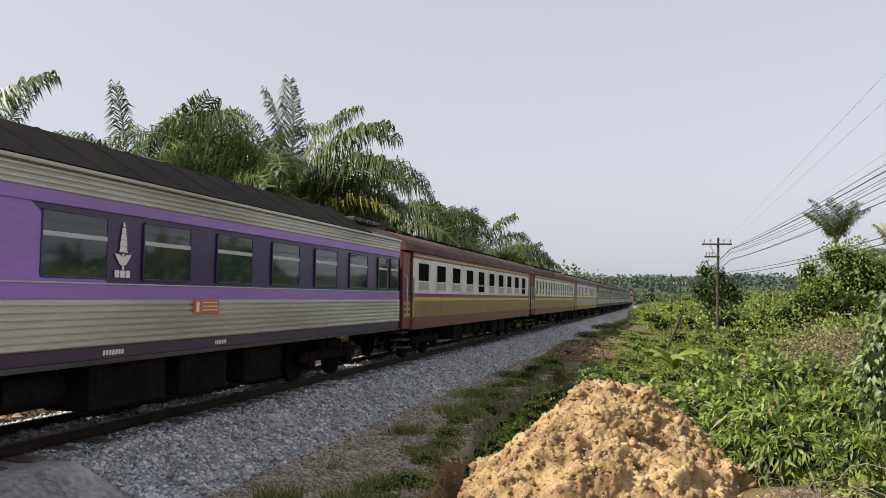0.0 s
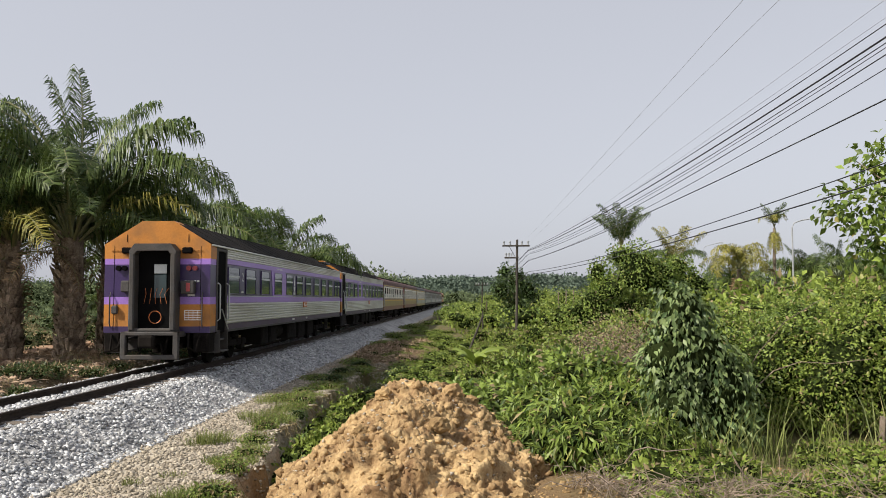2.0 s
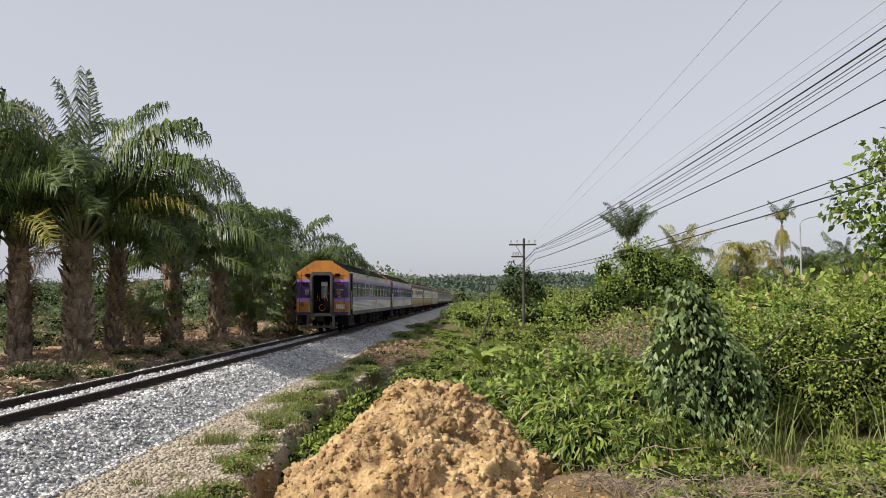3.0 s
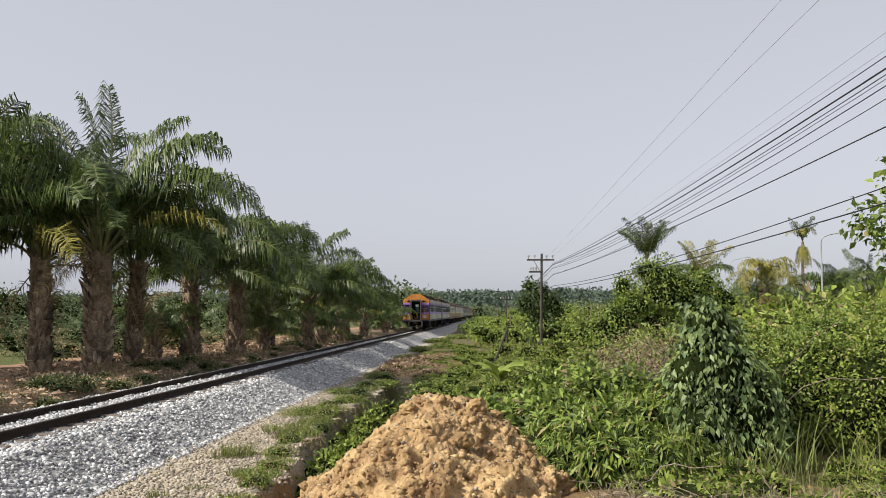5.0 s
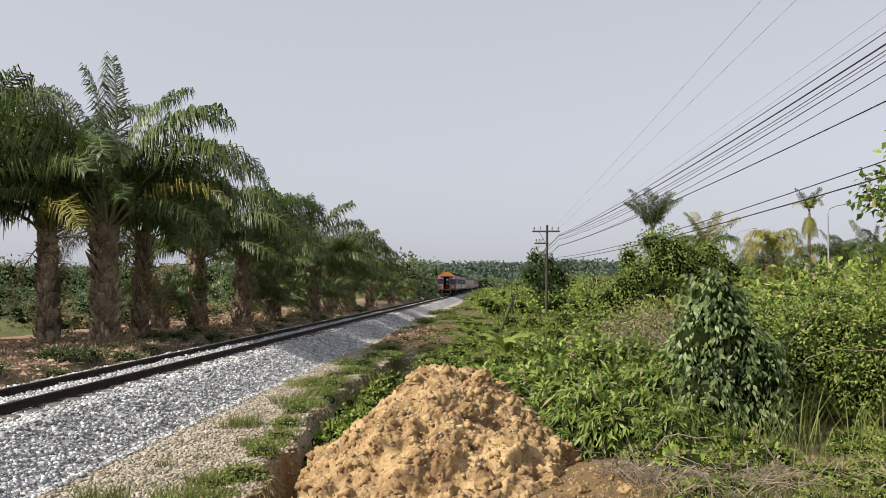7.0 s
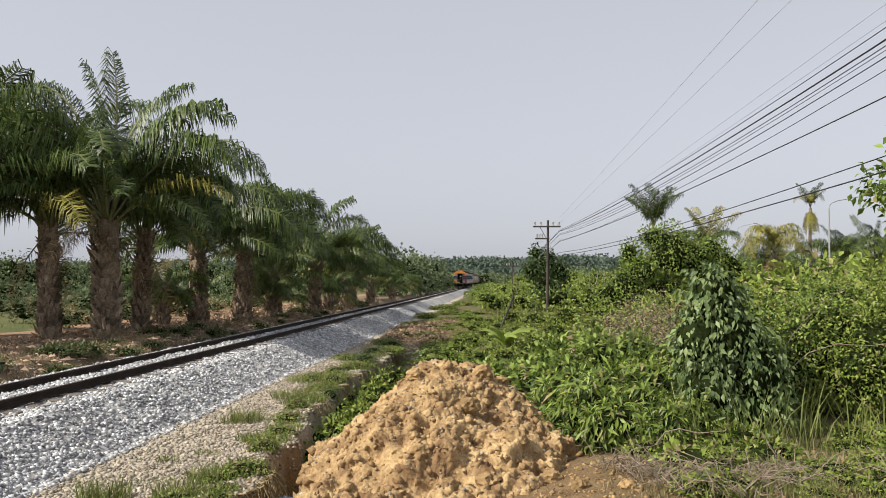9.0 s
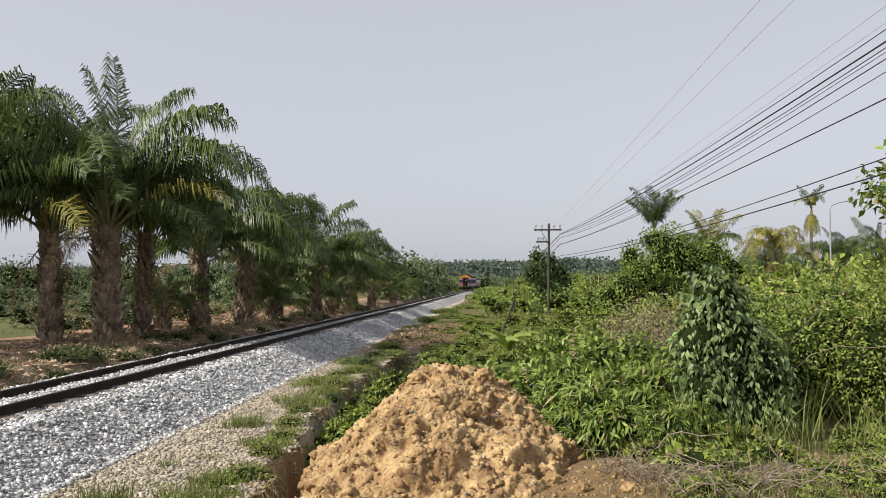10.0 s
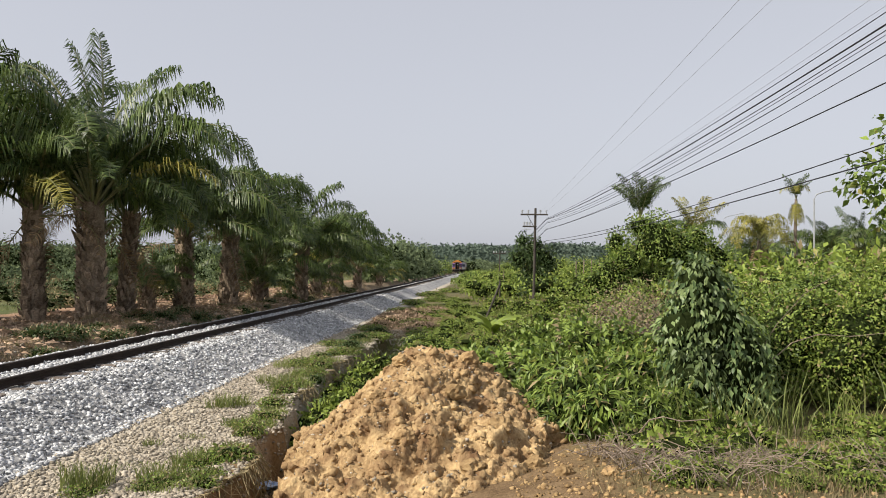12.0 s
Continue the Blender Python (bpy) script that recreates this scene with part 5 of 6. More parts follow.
low_weed = herb(7, M_LEAF_L, 0.075, 0.5, 0.26, 0.35, 520, 0.1, "low green weeds before the thicket", 0.15)
place(low_weed, [(rng.uniform(1.7, 7.5), rng.uniform(8.2, 11.3), rng.uniform(0.6, 1.2)) for _ in range(42)] + [(rng.uniform(1.9, 5.5), rng.uniform(7.9, 9.6), rng.uniform(0.5, 0.9)) for _ in range(26)], rng)
place(brownish, [(3.4, 20.0, 1.4), (4.6, 23.5, 1.7), (5.9, 26.5, 1.9), (3.9, 28.0, 1.3), (7.4, 25.0, 2.2)], rng)
olive = herb(6, M_LEAF_D, 0.09, 0.45, 0.45, 0.5, 600, 0.3, "low dark green ground cover", 0.1)
place(olive, [(-3.35, 18.6, 0.5), (-3.5, 21.2, 0.6), (-3.4, 23.4, 0.7), (-3.9, 24.5, 0.8), (-4.3, 22.4, 0.45), (-2.9, 26.5, 1.0), (-4.1, 27.5, 0.8), (-3.5, 17.4, 0.4), (-2.6, 25.0, 0.9), (-2.3, 28.0, 1.0), (-3.8, 30.0, 0.8)], rng)


mat_weed = herb(8, M_LEAF, 0.05, 0.45, 0.15, 0.36, 1500, 0.1, "mat of low green weeds on gravel", 0.25)
place(mat_weed, [(-3.47, 12.6, 0.9), (-3.74, 12.9, 0.7), (-3.4, 10.3, 0.9), (-3.2, 9.6, 0.7), (-3.6, 9.3, 0.9), (-4.3, 8.9, 0.7), (-3.83, 16.8, 1.0), (-3.87, 18.6, 1.0), (-4.45, 20.6, 1.2), (-3.85, 23.0, 1.3), (-4.65, 26.0, 1.4), (-3.65, 28.5, 1.5), (-4.3, 32.0, 1.5), (-2.2, 30.5, 1.6), (-3.0, 36.0, 1.7), (-4.4, 44.0, 2.0), (-3.0, 48.0, 2.2), (-4.6, 54.0, 2.2), (-3.4, 60.0, 2.4), (-4.4, 70.0, 3.0), (-3.2, 82.0, 3.2)], rng)
dead_mat = herb(10, M_DEAD_WEED, 0.08, 0.5, 0.22, 0.5, 900, 0.2, "withered reddish-brown weeds on bare earth", 0.5)
place(dead_mat, [(-4.7 + rng.uniform(0, 2.6), 32.5 + 0.8 * k + rng.uniform(-0.8, 0.8), rng.uniform(0.9, 1.6)) for k in range(20)], rng)
bank_weed = herb(9, M_LEAF_D, 0.10, 0.3, 0.22, 0.4, 500, 0.2, "low green weeds on the bank below the palms", 0.5)
place(bank_weed, [(rng.uniform(-12.4, -10.4), rng.uniform(15, 70), rng.uniform(0.6, 1.4)) for _ in range(46)], rng)
for k in range(38):
    x, y = rng.uniform(-13.6, -10.6), rng.uniform(14, 62)
    lying = new("fallen_frond", FRONDS["dry"][k % 2])
    lying.matrix_basis = pose(x, y, ground_z(x, y) + 0.12, 12, rng.uniform(-50, 50), rng.uniform(0, 360))
    lying.scale = (0.6, 0.6, 0.35)
    tagged(lying, "dead brown palm frond lying on the bank", "palm frond", "fallen palm fronds")


# ---- grass ----
def grass(name, spots, label, mat, seed, kind="stuff"):
    """Tufts of narrow blades: spots of x, y, radius, blades, height."""
    rng = np.random.default_rng(seed)
    vs = []
    for x, y, r, n, h in spots:
        a, q = rng.uniform(0, math.tau, n), r * np.sqrt(rng.random(n))
        bx, by = x + q * np.cos(a), y + q * np.sin(a)
        bz = np.array([ground_z(i, j) for i, j in zip(bx, by)]) - 0.01
        hh = h * rng.uniform(0.4, 1.1, n)
        lean = rng.normal(size=(n, 2)) * 0.35 * hh[:, None] + np.stack([np.cos(a), np.sin(a)], 1) * (0.25 * hh * q / max(r, 0.01))[:, None]
        w = 0.0045 + 0.005 * hh
        sa = rng.uniform(0, math.tau, n)
        sx, sy = np.cos(sa) * w, np.sin(sa) * w
        v = np.stack([np.stack([bx - sx, by - sy, bz], 1), np.stack([bx + sx, by + sy, bz], 1), np.stack([bx + lean[:, 0] * 0.4 + sx * 0.8, by + lean[:, 1] * 0.4 + sy * 0.8, bz + hh * 0.6], 1), np.stack([bx + lean[:, 0] * 0.4 - sx * 0.8, by + lean[:, 1] * 0.4 - sy * 0.8, bz + hh * 0.6], 1), np.stack([bx + lean[:, 0], by + lean[:, 1], bz + hh], 1)], 1)
        vs.append(v)
    v = np.concatenate(vs)
    f = np.array([[0, 1, 2], [0, 2, 3], [3, 2, 4]])
    faces = (f[None] + 5 * np.arange(len(v))[:, None, None]).reshape(-1, 3)
    return tagged(new(name, mesh_of(name, v.reshape(-1, 3), faces, mat)), label, "grass", kind=kind)


g = random.Random(5)
grass("grass_tufts", [(g.uniform(-4.2, -3.0), 8.6 + 7.0 * g.random(), 0.22, 90, 0.08) for _ in range(20)] + [(-4.42, 14.6, 0.28, 260, 0.26), (-4.6, 14.4, 0.2, 120, 0.22), (-3.54, 10.3, 0.3, 260, 0.22), (-3.38, 10.8, 0.35, 300, 0.14), (-3.7, 9.6, 0.3, 240, 0.2), (-3.4, 9.2, 0.4, 300, 0.14), (-4.4, 9.2, 0.3, 260, 0.3), (-3.47, 12.6, 0.35, 420, 0.12), (-3.8, 13.0, 0.3, 320, 0.12), (-3.49, 13.6, 0.3, 300, 0.14), (-4.52, 11.3, 0.12, 60, 0.14), (-3.78, 16.8, 0.5, 420, 0.2), (-4.29, 17.6, 0.5, 420, 0.2), (-3.77, 18.6, 0.5, 400, 0.22), (-4.55, 20.4, 0.6, 420, 0.25)] + [(g.uniform(-4.1, -2.9), g.uniform(16, 30), 0.3, 140, 0.18) for _ in range(30)], "tufts of green grass on the gravel shoulder", M_GRASS, 4)
grass("rough_grass", [(g.uniform(0.2, 6), g.uniform(17, 45), 0.4, 80, 0.38) for _ in range(110)], "rough green grass between the bushes", M_GRASS, 5)
grass("rough_grass", [(g.uniform(1.6, 7.5), g.uniform(8.0, 11.6), 0.3, 45, 0.2) for _ in range(110)], "rough grass in front of the thicket", M_GRASS, 6)
grass("tall_grass", [(g.uniform(1.7, 6.8), g.uniform(10.4, 11.5), 0.2, 9, 0.85) for _ in range(34)], "tall pale stalks of grass", M_GRASS, 7)
grass("dry_stalks", [(g.uniform(1.2, 6.5), g.uniform(7.8, 9.8), 0.35, 45, 0.15) for _ in range(60)], "dry stalks on the ground", M_DRY, 8)
grass("field_grass", [(g.uniform(-60, -17), g.uniform(30, 110), 1.4, 70, 0.3) for _ in range(220)], "pale green grass under the palms", M_GRASS, 9)
grass("straw", [(g.uniform(-12.0, -10.0), g.uniform(12, 60), 0.5, 70, 0.16) for _ in range(170)], "dry straw beside the track", M_DRY, 10)
grass("withered_plants", [(g.uniform(-4.4, -0.8), g.uniform(29, 44), 0.7, 260, 0.10) for _ in range(110)], "withered reddish plants on turned earth", M_RUSTY_LEAF, 12)


# roots and runners that hang over the lip of the trench
def hanging_roots():
    r = random.Random(15)
    bm = bmesh.new()
    knots = [8.4 + 13 * r.random() ** 1.5 for _ in range(16)]
    for k in range(190):
        y = r.choice(knots) + r.gauss(0, 0.16)
        x = -3.9
        while ground_z(x, y) > -0.76 and x < -2.1:
            x += 0.02
        a = Vector((x - r.uniform(0.0, 0.08), y - r.gauss(0, 0.15), ground_z(x - 0.2, y) + 0.01))
        ln = r.uniform(0.12, 0.45)
        pts = [a, Vector((x + 0.05, y + r.gauss(0, 0.05), a.z + 0.03)), Vector((x + r.uniform(0.08, 0.2), y + r.gauss(0, 0.12), a.z - ln * 0.5)), Vector((x + r.uniform(0.08, 0.25), y + r.gauss(0, 0.16), a.z - ln))]
        tube(bm, pts, r.uniform(0.004, 0.010), 4, 0.003)
    ob = new("hanging_roots", bm_mesh("hanging_roots", bm, M_DRY))
    tagged(ob, "pale dry roots hanging over the trench lip", "roots", kind="stuff")


hanging_roots()


# ---- dead brush ----
def brush(x, y, w, n, seed):
    r = random.Random(seed)
    bm = bmesh.new()
    for _ in range(n):
        a = Vector((r.uniform(-w, w), r.uniform(-w * 0.7, w * 0.7), r.uniform(0.0, 0.1)))
        d = Vector((r.gauss(0, 1), r.gauss(0, 1), r.uniform(0.0, 0.7))).normalized() * r.uniform(0.2, 0.55)
        b = a + d * 0.5 + Vector((r.gauss(0, 0.04), r.gauss(0, 0.04), 0.05))
        tube(bm, [a, b, a + d + Vector((0, 0, -0.04))], r.uniform(0.003, 0.008), 4, 0.002)
    t = thing("dead_brush", x, y, ground_z(x, y), "tangle of dry grey-brown twigs on the ground", "brushwood", "dead brush")
    tagged(part("brushwood", bm, M_TWIG, t), kind="stuff")


for k, (x, y, w, n) in enumerate(((1.9, 9.0, 0.5, 120), (2.5, 8.6, 0.5, 100), (1.5, 9.6, 0.35, 60), (3.2, 8.9, 0.5, 60), (3.9, 8.6, 0.5, 50), (4.6, 9.0, 0.5, 50), (2.1, 8.2, 0.5, 80))):
    brush(x, y, w, n, 90 + k)


# ---- broad-leaved plant, tree at the edge, trees further off ----
def banana(x, y, seed=3):
    t = thing("banana_plant", x, y, ground_z(x, y), "young banana plant with torn pale green leaves", "banana plant")
    r = random.Random(seed)
    bm = bmesh.new()
    tube(bm, [(0, 0, 0), (0.02, 0, 0.3), (0, 0, 0.5)], 0.09, 8, 0.06)
    part("stem", bm, M_RACHIS, t)
    for k in range(8):
        az, lift, ln = k * 47 + r.uniform(-15, 15), r.uniform(0.6, 1.3), r.uniform(0.75, 1.15)
        v, f = [], []
        for i in range(9):
            u = i / 8
            a = lift - 1.2 * u
            y0, z0 = ln * u * math.cos(lift - 0.5 * u), 0.45 + ln * u * math.sin(lift - 0.6 * u)
            w = 0.14 * math.sin(math.pi * min(1, 0.08 + 0.9 * u)) ** 0.6
            v += [(-w, y0, z0 - 0.06), (0, y0, z0), (w, y0, z0 - 0.06)]
            if i:
                b = 3 * i
                f += [(b - 3, b - 2, b + 1, b), (b - 2, b - 1, b + 2, b + 1)]
        ob = part("leaf", mesh_of("leaf", v, f, M_LEAF_L, True), None, t)
        ob.matrix_basis = pose(0, 0, 0, 0, 0, az)


banana(0.25, 24.0)


def tree(x, y, blobs, n, length, mat, label, seed, trunk_r=0.12, name="tree", width=0.55, droop=0.4, core=0.0, limbs=9, group=""):
    rng = np.random.default_rng(seed)
    t = thing(name, x, y, ground_z(x, y) - 0.05, label, "tree", group)
    p, d = blob_points(blobs, n, rng, 0.6)
    part("crown", leaf_mesh("crown", p, d, length, width, droop, mat, rng), None, t)
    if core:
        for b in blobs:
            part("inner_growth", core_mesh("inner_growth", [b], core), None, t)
    top = max(b[2] for b in blobs)
    mean = Vector((sum(b[0] for b in blobs) / len(blobs), sum(b[1] for b in blobs) / len(blobs), top))
    bm = bmesh.new()
    spine = [Vector((0, 0, 0)), Vector((mean.x * 0.1, 0, top * 0.35)), Vector((mean.x * 0.5, mean.y * 0.5, top * 0.7)), mean]
    tube(bm, spine, trunk_r, 8, trunk_r * 0.25)
    part("trunk", bm, M_TWIG, t)
    bm = bmesh.new()
    for k in range(limbs):
        b = blobs[k % len(blobs)]
        e = Vector(b[:3]) + Vector([rng.normal() * b[3] * 0.4, rng.normal() * b[4] * 0.4, rng.normal() * b[5] * 0.3])
        s = spine[1].lerp(spine[2], rng.random()) if k % 2 else spine[2].lerp(spine[3], 0.4 * rng.random())
        tube(bm, [s, s.lerp(e, 0.5) + Vector((0, 0, 0.12)), e], trunk_r * 0.35, 5, trunk_r * 0.08)
    part("limb", bm, M_TWIG, t)
    return t


tree(7.7, 14.2, [(-1.0, 0, 3.55, 0.75, 0.6, 0.42), (-0.5, 0.2, 4.35, 0.55, 0.6, 0.4), (0.4, 0, 4.9, 0.8, 0.7, 0.5), (-0.6, 0, 2.9, 0.6, 0.6, 0.4), (0.5, 0, 3.6, 0.9, 0.8, 0.7), (0.3, 0, 2.3, 1.0, 0.9, 0.7)], 3200, 0.15, M_LEAF, "slender tree with large drooping green leaves", 5, 0.09, width=0.62, droop=0.6)
tree(2.6, 46.0, [(0.1, 0, 3.1, 0.7, 0.7, 0.8), (-0.7, 0, 2.6, 0.55, 0.6, 0.6), (0.8, 0, 2.5, 0.6, 0.6, 0.7), (-0.5, 0, 3.6, 0.35, 0.4, 0.4), (0.2, 0, 1.7, 0.9, 0.8, 0.7), (0.5, 0, 0.9, 1.2, 0.9, 0.7)], 4600, 0.16, M_LEAF_D, "dark bushy tree beside the pole", 6, core=0.62)
tree(7.6, 38.5, [(0.2, 0, 3.2, 1.4, 1.3, 1.4), (-1.2, 0, 2.2, 0.9, 1.0, 1.2), (1.2, 0, 3.0, 0.9, 1.0, 1.0), (-0.4, 0, 3.9, 0.8, 0.8, 0.6), (1.5, 0, 2.0, 1.0, 1.0, 1.2), (0, -0.6, 1.2, 2.0, 1.0, 1.1), (-1.6, 0, 3.2, 0.5, 0.5, 0.6)], 12000, 0.14, M_LEAF, "broad bushy tree overgrown with creepers", 7, core=0.66)


tree(9.6, 39.5, [(0, 0, 2.6, 1.3, 1.2, 1.2), (-1.0, 0, 3.1, 0.9, 0.9, 0.8), (1.0, 0, 2.4, 1.0, 1.0, 1.0), (0.3, 0, 3.4, 0.7, 0.8, 0.5), (0, -0.5, 1.2, 1.9, 1.0, 1.1)], 8000, 0.14, M_LEAF, "bushy tree grown together with creepers", 8, core=0.66)
tree(5.7, 37.5, [(0, 0, 1.8, 0.9, 0.9, 0.9), (0.7, 0, 2.4, 0.8, 0.8, 0.7), (-0.7, 0, 1.3, 0.8, 0.8, 0.8), (0.2, -0.4, 0.8, 1.5, 0.9, 0.8)], 6000, 0.13, M_LEAF, "low bushy tree with pale new leaves", 9, core=0.66)


def dry_tangle(x, y, w, h, seed):
    """A half-dead bush: a thicket of bare stems with a few withered leaves."""
    r = random.Random(seed)
    t = thing("dead_bush", x, y, ground_z(x, y), "half-dead bush of tangled brown stems", "shrub", "half-dead bushes")
    bm = bmesh.new()
    for _ in range(190):
        a = Vector((r.gauss(0, w * 0.45), r.gauss(0, w * 0.45), r.uniform(0, h * 0.5)))
        d = Vector((r.gauss(0, 0.5), r.gauss(0, 0.5), r.uniform(0.3, 1.0))).normalized() * r.uniform(0.35, 0.9) * h * 0.6
        c = a + d * 0.5 + Vector((r.gauss(0, 0.08), r.gauss(0, 0.08), 0.04))
        tube(bm, [a, c, a + d + Vector((r.gauss(0, 0.12), r.gauss(0, 0.12), -0.05))], r.uniform(0.004, 0.011), 4, 0.003)
    tagged(part("stem", bm, M_TWIG, t), kind="stuff")
    g2 = np.random.default_rng(seed)
    blobs = [(0, 0, h * 0.55, w, w, h * 0.5), (w * 0.4, 0, h * 0.35, w * 0.8, w * 0.7, h * 0.35)]
    p, d = blob_points(blobs, 450, g2, 0.8)
    part("foliage", leaf_mesh("foliage", p, d, 0.08, 0.45, 0.6, M_RUSTY_LEAF, g2), None, t)
    p, d = blob_points(blobs, 500, g2, 0.8)
    part("foliage", leaf_mesh("foliage", p, d, 0.09, 0.45, 0.4, M_LEAF, g2), None, t)


for k, (x, y, w, h) in enumerate(((2.9, 17.6, 0.55, 1.45), (3.5, 18.6, 0.6, 1.6), (3.1, 20.2, 0.7, 1.6), (4.0, 21.6, 0.8, 1.7), (4.4, 24.5, 0.9, 1.8), (3.6, 14.0, 0.4, 0.9))):
    dry_tangle(x, y, w, h, 300 + k)


def slim_palm(x, y, height, size, label, mat, seed, kinds=("up", "arch"), count=(6, 8), trunk=0.13, name="coconut_palm"):
    r = random.Random(seed)
    p = thing(name, x, y, ground_z(x, y) - 0.05, label, "palm tree", "slender palms")
    bm = bmesh.new()
    tube(bm, [(0, 0, 0), (0.04, 0, height * 0.35), (0.0, 0.03, height * 0.7), (0.03, 0, height)], trunk * 1.2, 8, trunk * 0.8)
    k = 0.3
    while k < height:
        disc(bm, (0.03, 0, k), trunk * 1.08, (0, 0, 1), 0.03, 8)
        k += 0.28
    part("trunk", bm, M_TWIG, p, "slender ringed trunk")
    src = {"up": (0.8, 1.28), "mop": (3.0, 1.52), "arch": (1.9, 0.95), "low": (1.7, 0.3), "hang": (0.4, -1.15), "flop": (2.7, 0.8)}
    for i, (kind, n) in enumerate(zip(kinds, count)):
        m = mat[i] if isinstance(mat, (list, tuple)) else mat
        droop, lift = src[kind]
        me = frond_mesh("frond", 2.9, droop, lift, 0.62, m, 50, seed + i, 1.4, 0.035)
        for k in range(n):
            f = part("frond", me, None, p)
            f.matrix_basis = pose(0.03, 0, height, r.uniform(-10, 10), r.uniform(-12, 12), k * 360 / n + r.uniform(-20, 20))
            s = size * r.uniform(0.85, 1.15)
            f.scale = (s, s, s)


slim_palm(7.7, 42.0, 4.6, 0.75, "coconut palm with upright green fronds", M_FROND, 31, ("up", "up"), (9, 7))
slim_palm(10.3, 42.0, 3.4, 0.8, "palm with yellowing fronds", [M_FROND_Y, M_FROND], 34, ("up", "arch"), (6, 7))
slim_palm(14.5, 45.0, 3.4, 0.85, "palm with drooping yellow fronds", [M_FROND_Y, M_FROND_Y, M_FROND_D], 37, ("mop", "flop", "hang"), (9, 10, 8))
slim_palm(16.4, 45.0, 5.6, 0.46, "slender betel palm with hanging dead fronds", [M_FROND, M_FROND_Y, M_FROND_Y], 40, ("up", "mop", "hang"), (9, 4, 9), 0.09, "betel_palm")
for k, (x, y, h) in enumerate(((23.5, 58, 2.6), (26.5, 60, 2.9), (29.5, 62, 2.6), (32, 66, 2.8), (21.5, 66, 2.2), (36, 62, 3.0))):
    oil_palm(x, y, h, 0.75, 70 + k, "oil palm beyond the thicket", 0.4, (6, 9, 7, 2), 30 * k, "oil palms beyond the thicket")


# ---- far woods, as joined leaves and trunks ----
def woods(name, trees, leaf, mat, label, seed, n, core=0.42):
    """A belt of far trees: x, y, crown radius, height."""
    rng = np.random.default_rng(seed)
    blobs = []
    for x, y, r, h in trees:
        z = ground_z(x, y)
        blobs += [(x, y, z + h * 0.62, r, r, h * 0.40), (x + 0.4 * r, y, z + h * 0.35, r * 0.8, r, h * 0.35)]
    p, d = blob_points(blobs, n, rng)
    t = thing(name, 0, 0, 0, label, "woods", kind="stuff")
    part("foliage", leaf_mesh("foliage", p, d, leaf, 0.6, 0.2, mat, rng), None, t)
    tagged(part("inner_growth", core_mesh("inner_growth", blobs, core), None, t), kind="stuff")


g = random.Random(12)
woods("far_woods", [(g.uniform(-190, -36), g.uniform(135, 190), g.uniform(2.2, 3.6), g.uniform(4.5, 7.0)) for _ in range(170)], 0.6, M_LEAF_FAR_HAZED, "belt of plantation trees behind the field", 21, 50000)
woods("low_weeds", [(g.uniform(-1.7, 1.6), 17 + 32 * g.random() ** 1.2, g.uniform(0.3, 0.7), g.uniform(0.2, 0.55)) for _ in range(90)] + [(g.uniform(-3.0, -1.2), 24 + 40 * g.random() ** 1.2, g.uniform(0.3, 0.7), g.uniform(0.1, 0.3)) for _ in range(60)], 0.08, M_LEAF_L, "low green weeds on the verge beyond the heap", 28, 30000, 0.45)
woods("field_scrub", [(g.uniform(-36, -16.2), g.uniform(31, 62), g.uniform(0.5, 1.2), g.uniform(0.5, 1.3)) for _ in range(70)], 0.13, M_LEAF_FAR_HAZED, "olive scrub on the field behind the palms", 29, 16000, 0.4)
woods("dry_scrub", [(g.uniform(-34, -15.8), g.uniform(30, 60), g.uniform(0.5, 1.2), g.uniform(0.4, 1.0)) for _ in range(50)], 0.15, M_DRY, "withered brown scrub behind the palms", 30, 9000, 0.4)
woods("field_shrubs", [(g.uniform(-70, -24), g.uniform(42, 120), g.uniform(1.0, 2.0), g.uniform(0.9, 2.4)) for _ in range(120)], 0.3, M_LEAF_FAR_HAZED, "olive shrubs scattered over the field", 25, 26000)
woods("trackside_bushes", [(g.uniform(-16, -10.8), g.uniform(95, 175), g.uniform(1.2, 2.2), g.uniform(2.5, 6.5)) for _ in range(34)], 0.5, M_LEAF_FAR_HAZED, "bushes and trees beside the far track", 22, 12000)
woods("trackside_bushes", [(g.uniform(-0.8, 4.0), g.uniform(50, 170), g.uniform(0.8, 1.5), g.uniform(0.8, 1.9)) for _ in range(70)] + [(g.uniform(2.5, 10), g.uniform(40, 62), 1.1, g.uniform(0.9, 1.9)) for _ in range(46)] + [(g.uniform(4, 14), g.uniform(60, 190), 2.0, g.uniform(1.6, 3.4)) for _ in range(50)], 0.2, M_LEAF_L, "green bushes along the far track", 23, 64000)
woods("far_woods", [(g.uniform(14, 120), g.uniform(75, 190), g.uniform(2, 3.4), g.uniform(2.5, 4.6)) for _ in range(110)], 0.7, M_LEAF_FAR_HAZED, "distant scrub and trees", 24, 24000)


woods("far_woods", [(g.uniform(-190, 190), g.uniform(300, 430), g.uniform(3.5, 5.5), g.uniform(3.0, 6.0)) for _ in range(170) ] + [(g.uniform(-60, -12), g.uniform(170, 300), 3.0, g.uniform(3.0, 5.5)) for _ in range(60)], 0.9, M_LEAF_FAR_HAZED, "distant woods before the ridge", 26, 60000)
woods("trackside_bushes", [(g.uniform(-4.2, -1.0), g.uniform(95, 300), g.uniform(0.9, 1.6), g.uniform(0.8, 1.8)) for _ in range(60)] + [(g.uniform(-14, -11), g.uniform(150, 300), 1.6, g.uniform(2.0, 4.0)) for _ in range(40)], 0.3, M_LEAF, "bushes on both sides of the far track", 27, 26000)


